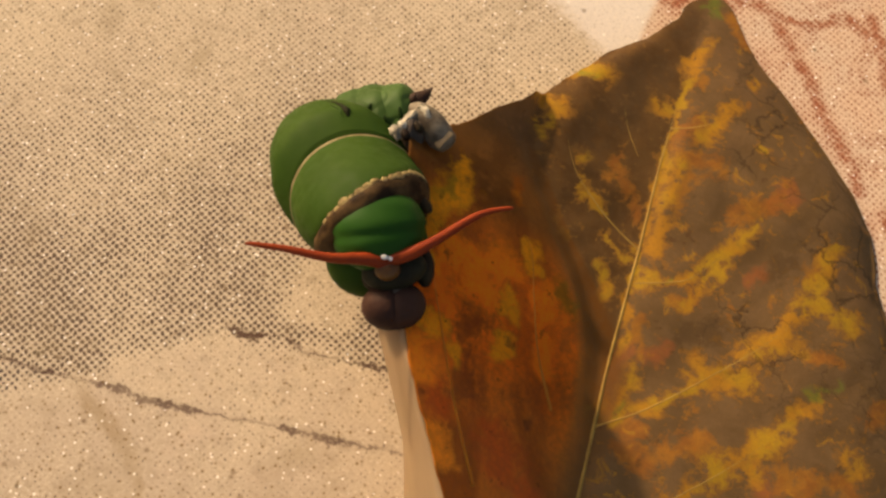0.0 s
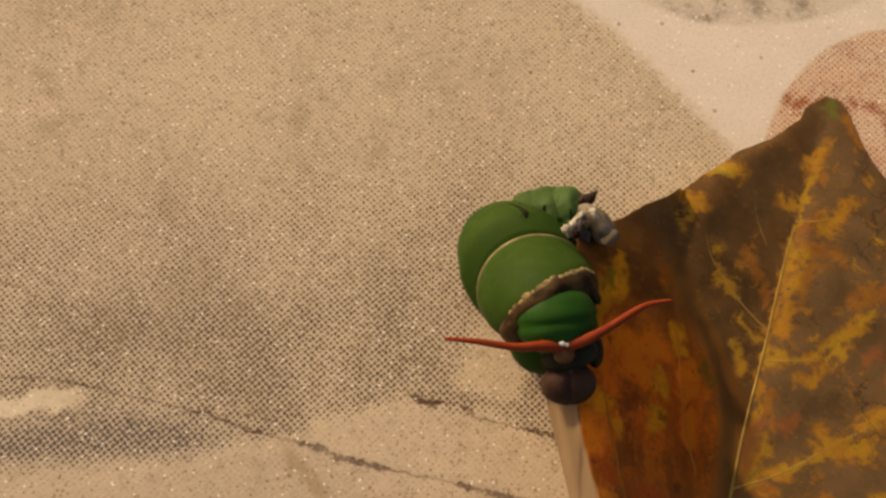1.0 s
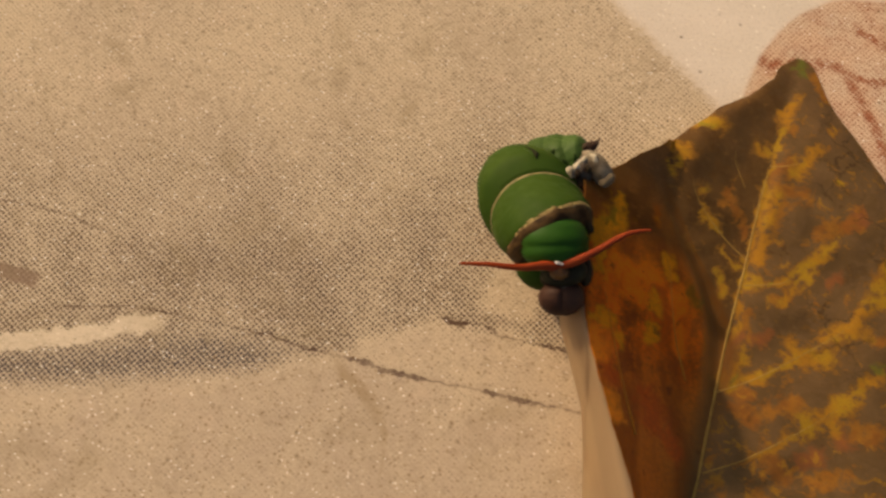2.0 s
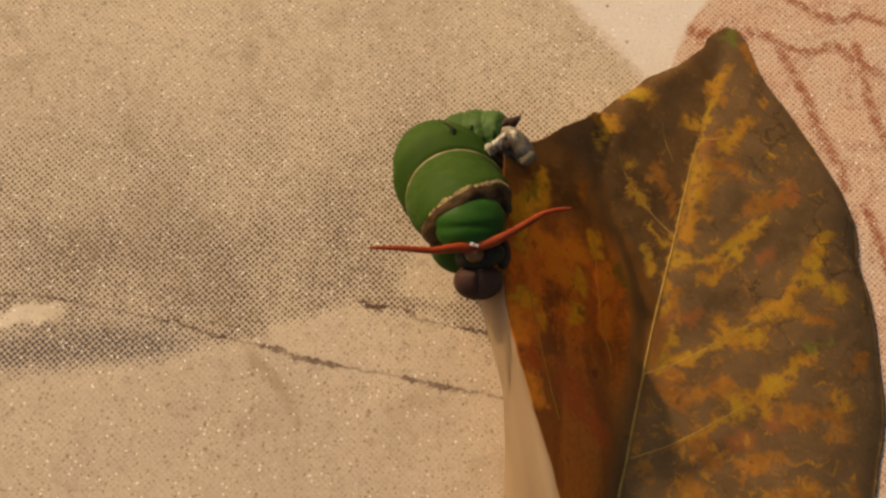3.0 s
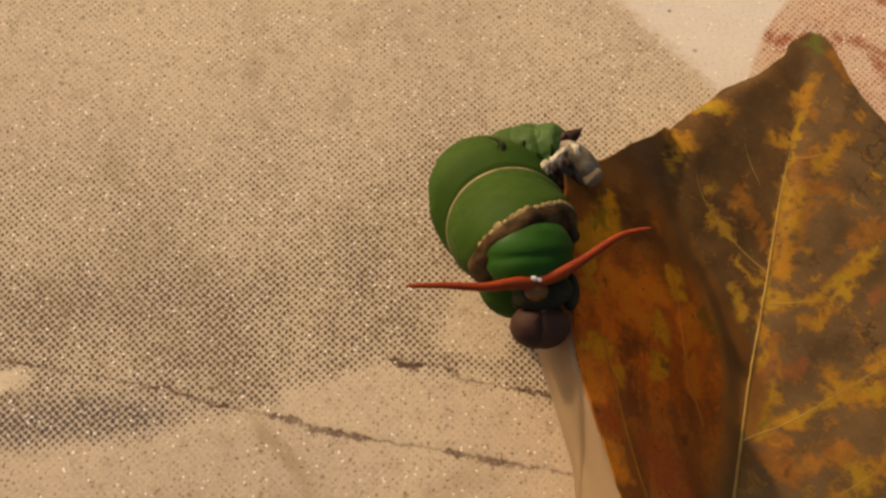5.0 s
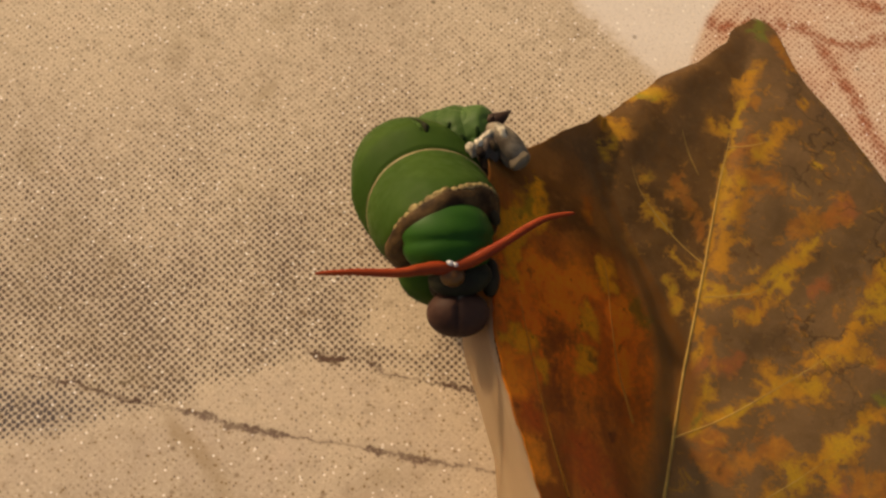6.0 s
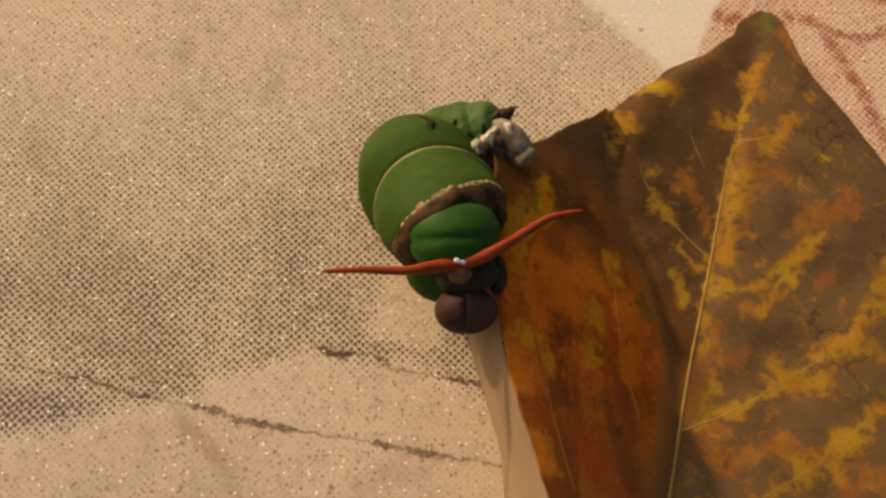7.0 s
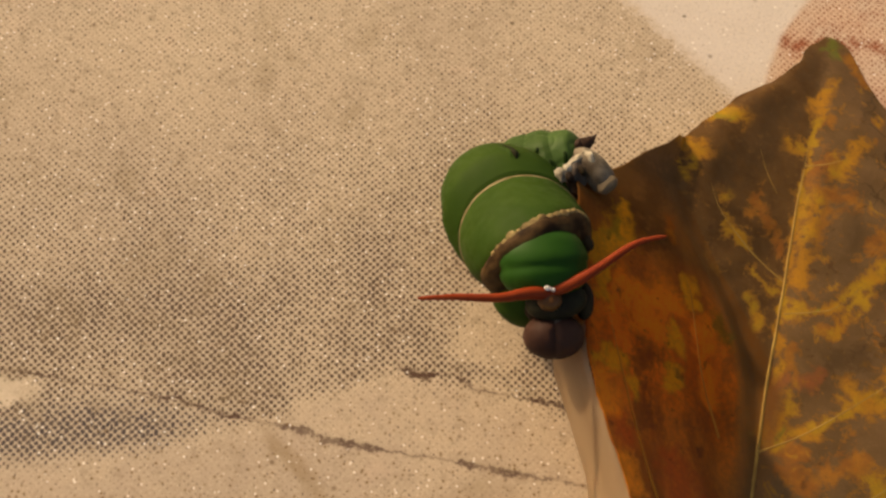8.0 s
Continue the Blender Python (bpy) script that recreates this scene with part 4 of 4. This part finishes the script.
    skull = lump("head", (1.379, 0.858, 0.905), (0.180, 0.142, 0.155), head_skin, 0, "smooth brown head capsule with a middle groove", head_shape, 64, 40)
    under(lump("face_plate", (1.375, 0.900, 1.02), (0.03, 0.05, 0.03), taupe), skull)
    # rear end: flank, claspers, spine, pale marks
    def rough(d):
        return 1 + 0.16 * noise.noise(d * 1.3) + 0.03 * noise.noise(d * 4)

    # filler added to hide the gap below the tail from the camera
    lump("flank_filler", (1.225, 1.810, 0.72), (0.10, 0.16, 0.09), dark, 10, "", rough, 28, 20)

    def limb(name, pts, radii, skin, wrinkle, label=""):
        m, last = 22, len(pts) - 1
        rings = [tuple(spline(pts, last * k / m)) for k in range(m + 1)]
        rads = [float(spline([(r,) for r in radii], last * k / m)[0]) for k in range(m + 1)]
        shape = lambda k, a: 1 + wrinkle * (math.sin(5 * a + k * 0.12) * 0.5 + 1.4 * noise.noise((math.cos(a) * 2.2, math.sin(a) * 2.2, k * 0.16)))
        return piece(name, tube(rings, rads, 32, (0, 0, 1), shape), skin, label)

    limb("tail_flank", [(1.15, 2.13, 0.76), (1.185, 2.07, 0.81), (1.205, 1.985, 0.80), (1.23, 1.88, 0.72)], [0.055, 0.080, 0.078, 0.05], taupe, 0.14, "dark wrinkled skin fold by the tail")
    grip = limb("clasper", [(1.13, 2.17, 0.76), (1.20, 2.145, 0.82), (1.30, 2.09, 0.83), (1.385, 2.035, 0.79), (1.415, 2.015, 0.75)], [0.045, 0.074, 0.090, 0.088, 0.055], grey, 0.03, "wrinkled grey clasper gripping the leaf")
    under(limb("clasper_streak", [(1.20, 2.165, 0.885), (1.235, 2.135, 0.915), (1.26, 2.105, 0.918), (1.30, 2.075, 0.905)], [0.010, 0.020, 0.016, 0.004], white, 0.25, "white streak on the clasper"), grip)
    under(lump("clasper_pad", (1.415, 2.002, 0.842), (0.080, 0.050, 0.040), pad, 38, "smooth beige gripping pad", rough, 28, 20), grip)
    under(lump("eye_spot", (1.395, 1.440, 1.10), (0.035, 0.055, 0.03), dark, 30, "dark eye spot on the brown band"), saddle)
    under(lump("eye_spot", (0.893, 1.090, 1.000), (0.032, 0.048, 0.014), dark, 20, "dark eye spot on the brown band"), saddle)
    cap = plain_material("caterpillar_tail_cap", (0.032, 0.017, 0.011), (0.055, 0.030, 0.018), 9, 0.55, 0.25, 0.1)
    piece("tail_spine", tube([(1.15, 2.20, 0.80), (1.185, 2.245, 0.82), (1.215, 2.285, 0.82), (1.245, 2.36, 0.80)], [0.05, 0.054, 0.034, 0.003], 14), cap)
    piece("tail_spine", tube([(1.135, 2.19, 0.82), (1.15, 2.225, 0.86), (1.155, 2.262, 0.86)], [0.03, 0.022, 0.003], 12), cap)
    # dark lumps that stand for the shade between the pale plates of the tail
    for centre, radii, turn in (((1.166, 1.945, 0.885), (0.030, 0.038, 0.03), 25), ((1.232, 2.018, 0.885), (0.024, 0.040, 0.03), 30)):
        lump("hollow", centre, radii, dark, turn, "dark hollow between the tail plates", rough)
    lump("tail_knob", (1.165, 2.215, 0.83), (0.04, 0.055, 0.03), cap, 20)
    def ragged(d):
        return 1 + 0.36 * noise.noise(d * 1.6 + Vector((1, 2, 3))) + 0.08 * noise.noise(d * 4.5)

    for centre, radii, turn in (((1.165, 2.075, 0.880), (0.066, 0.030, 0.022), 38), ((1.215, 2.150, 0.905), (0.026, 0.026, 0.018), 10), ((1.105, 1.945, 0.885), (0.038, 0.052, 0.022), 20), ((1.150, 1.872, 0.83), (0.020, 0.045, 0.02), 15), ((1.130, 2.005, 0.882), (0.03, 0.03, 0.02), 0)):
        lump("pale_mark", centre, radii, white, turn, "ragged white mark", ragged, 36, 24)
    # dark strip laid on the skin: the shade between the swollen thorax and the rear
    skin_tree = BVHTree.FromPolygons(*loft(ABDOMEN, 8, 72, 0.006))

    def on_skin(x, y, lift):
        hit = skin_tree.ray_cast(Vector((x, y, 0.84)) + out, -out)[0]
        return tuple((hit or Vector((x, y, 0.84))) + out * lift)

    gap_shade = plain_material("caterpillar_gap_shade", (0.012, 0.014, 0.006), (0.018, 0.018, 0.008), 9, 0.6, 0.2, 0.05)
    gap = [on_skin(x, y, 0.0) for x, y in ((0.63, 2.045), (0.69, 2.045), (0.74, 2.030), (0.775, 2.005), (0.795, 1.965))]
    piece("fold_shade", tube(gap, [0.002, 0.008, 0.015, 0.023, 0.006], 12), gap_shade, "dark gap behind the swollen thorax")
    edge = [on_skin(x, y, 0.012) for x, y in ((0.66, 2.020), (0.71, 2.012), (0.738, 1.992), (0.752, 1.960))]
    piece("fold_edge", tube(edge, [0.001, 0.003, 0.004, 0.001], 8), rim)
    # forked horns
    root = (1.255, 1.015, 1.17)
    base = lump("horn_base", (1.286, 0.980, 1.135), (0.074, 0.064, 0.062), base_skin)
    under(piece("droplet", blob((1.250, 1.018, 1.222), (0.022, 0.016, 0.016), None, 14, 10), DROP, "clear shiny droplet"), base)
    under(piece("droplet", blob((1.282, 1.022, 1.215), (0.018, 0.013, 0.014), None, 14, 10), DROP, "clear shiny droplet"), base)
    horns = []
    for pts in (
        [(0.04, 0.01, -0.02), (-0.10, -0.055, 0.035), (-0.27, -0.155, 0.07), (-0.50, -0.228, 0.08), (-0.717, -0.308, 0.08)],
        [(-0.04, -0.01, -0.02), (0.10, 0.06, 0.035), (0.222, 0.175, 0.07), (0.376, 0.372, 0.08), (0.47, 0.465, 0.08), (0.60, 0.54, 0.08)],
    ):
        m, last = 30, len(pts) - 1
        rings = [tuple(spline(pts, last * k / m) + 0.004 * noise.noise((k * 0.5, last, 0))) for k in range(m + 1)]
        radii = [between([(0, 0.046), (0.2, 0.040), (0.45, 0.029), (0.7, 0.022), (0.95, 0.013), (1, 0.006)], k / m) for k in range(m + 1)]
        h = piece("horn", tube(rings, radii, 16), horn_skin, "slender orange horn")
        h.matrix_basis = pose(*(c * CM for c in root))
        horns.append(h)
    return bug, horns, root


# near-white base colour: the droplets' sun glint is painted in
drop = Graph("glint_white_droplet", 0.05, 0.8)
drop.bsdf.inputs["Transmission Weight"].default_value = 0.35
DROP = drop.done((0.95, 0.9, 0.85))
CATERPILLAR, HORNS, HORN_ROOT = caterpillar()


# ---- movement ----
def motions():
    # the body turns and leans about the claspers: seconds, turn, lean, shift in cm
    grip = Vector((1.25, 2.40, 0.5))
    sway = []
    for t, turn, lean, dx, dy in (
        (0, 6.6, 5.4, -0.062, 0.0), (0.3, 7.1, 5.0, -0.055, 0.0), (0.4, 7.1, 3.4, -0.075, 0.0), (0.6, 6.2, 2.5, -0.048, 0.004), (0.7, 6.2, 2.4, -0.035, 0.005),
        (0.8, 6.6, 1.0, -0.038, 0.008), (0.9, 6.4, 0.9, -0.024, 0.012), (1.0, 5.9, 0.8, -0.012, 0.022), (1.1, 5.4, 0.4, 0.0, 0.030), (1.2, 5.5, -0.7, 0.018, 0.022),
        (1.5, 5.4, -1.2, 0.024, 0.018), (1.7, 5.2, -1.15, 0.014, 0.034), (1.8, 3.0, -0.9, 0.006, 0.036), (2.0, 0.9, -0.1, -0.015, 0.028), (2.2, 0.6, 0.3, -0.022, 0.014),
        (3.3, 0, 0, 0, 0), (5.2, 0, 0, 0, 0.01), (6.5, -0.8, 0, 0, 0.04), (7.2, 0, 0, 0, 0.02), (8.0, 0, 0, 0, 0.015),
    ):
        m = pose(0, 0, 0, 0, lean, turn)
        p = (grip + Vector((dx, dy, 0)) - m.to_3x3() @ grip) * CM
        sway.append((t, pose(*p, 0, lean, turn)))
    walk(CATERPILLAR, sway)
    left = [(0, -12), (0.3, -11.8), (0.4, -9.5), (0.6, -8.0), (0.7, -9.2), (0.9, -10.5), (1.0, -8.8), (1.2, -9.6), (1.5, -9), (1.7, -7.3), (1.8, -4), (2.0, -1.8), (2.2, -1.2), (3.5, 0), (5.0, 0.6), (6.5, 3.2), (7.0, 2), (8.0, 1.7)]
    right = [(0, -3.6), (0.7, -1.5), (1.0, -3.8), (1.5, -3.6), (1.7, -3.4), (2.0, -1.5), (2.2, -1), (3.5, 0), (5.0, 1.5), (6.5, 0.9), (7.0, 0.5), (8.0, 2)]
    for horn, rows in zip(HORNS, (left, right)):
        walk(horn, [(t, pose(*(c * CM for c in HORN_ROOT), 0, 0, a)) for t, a in rows])


motions()
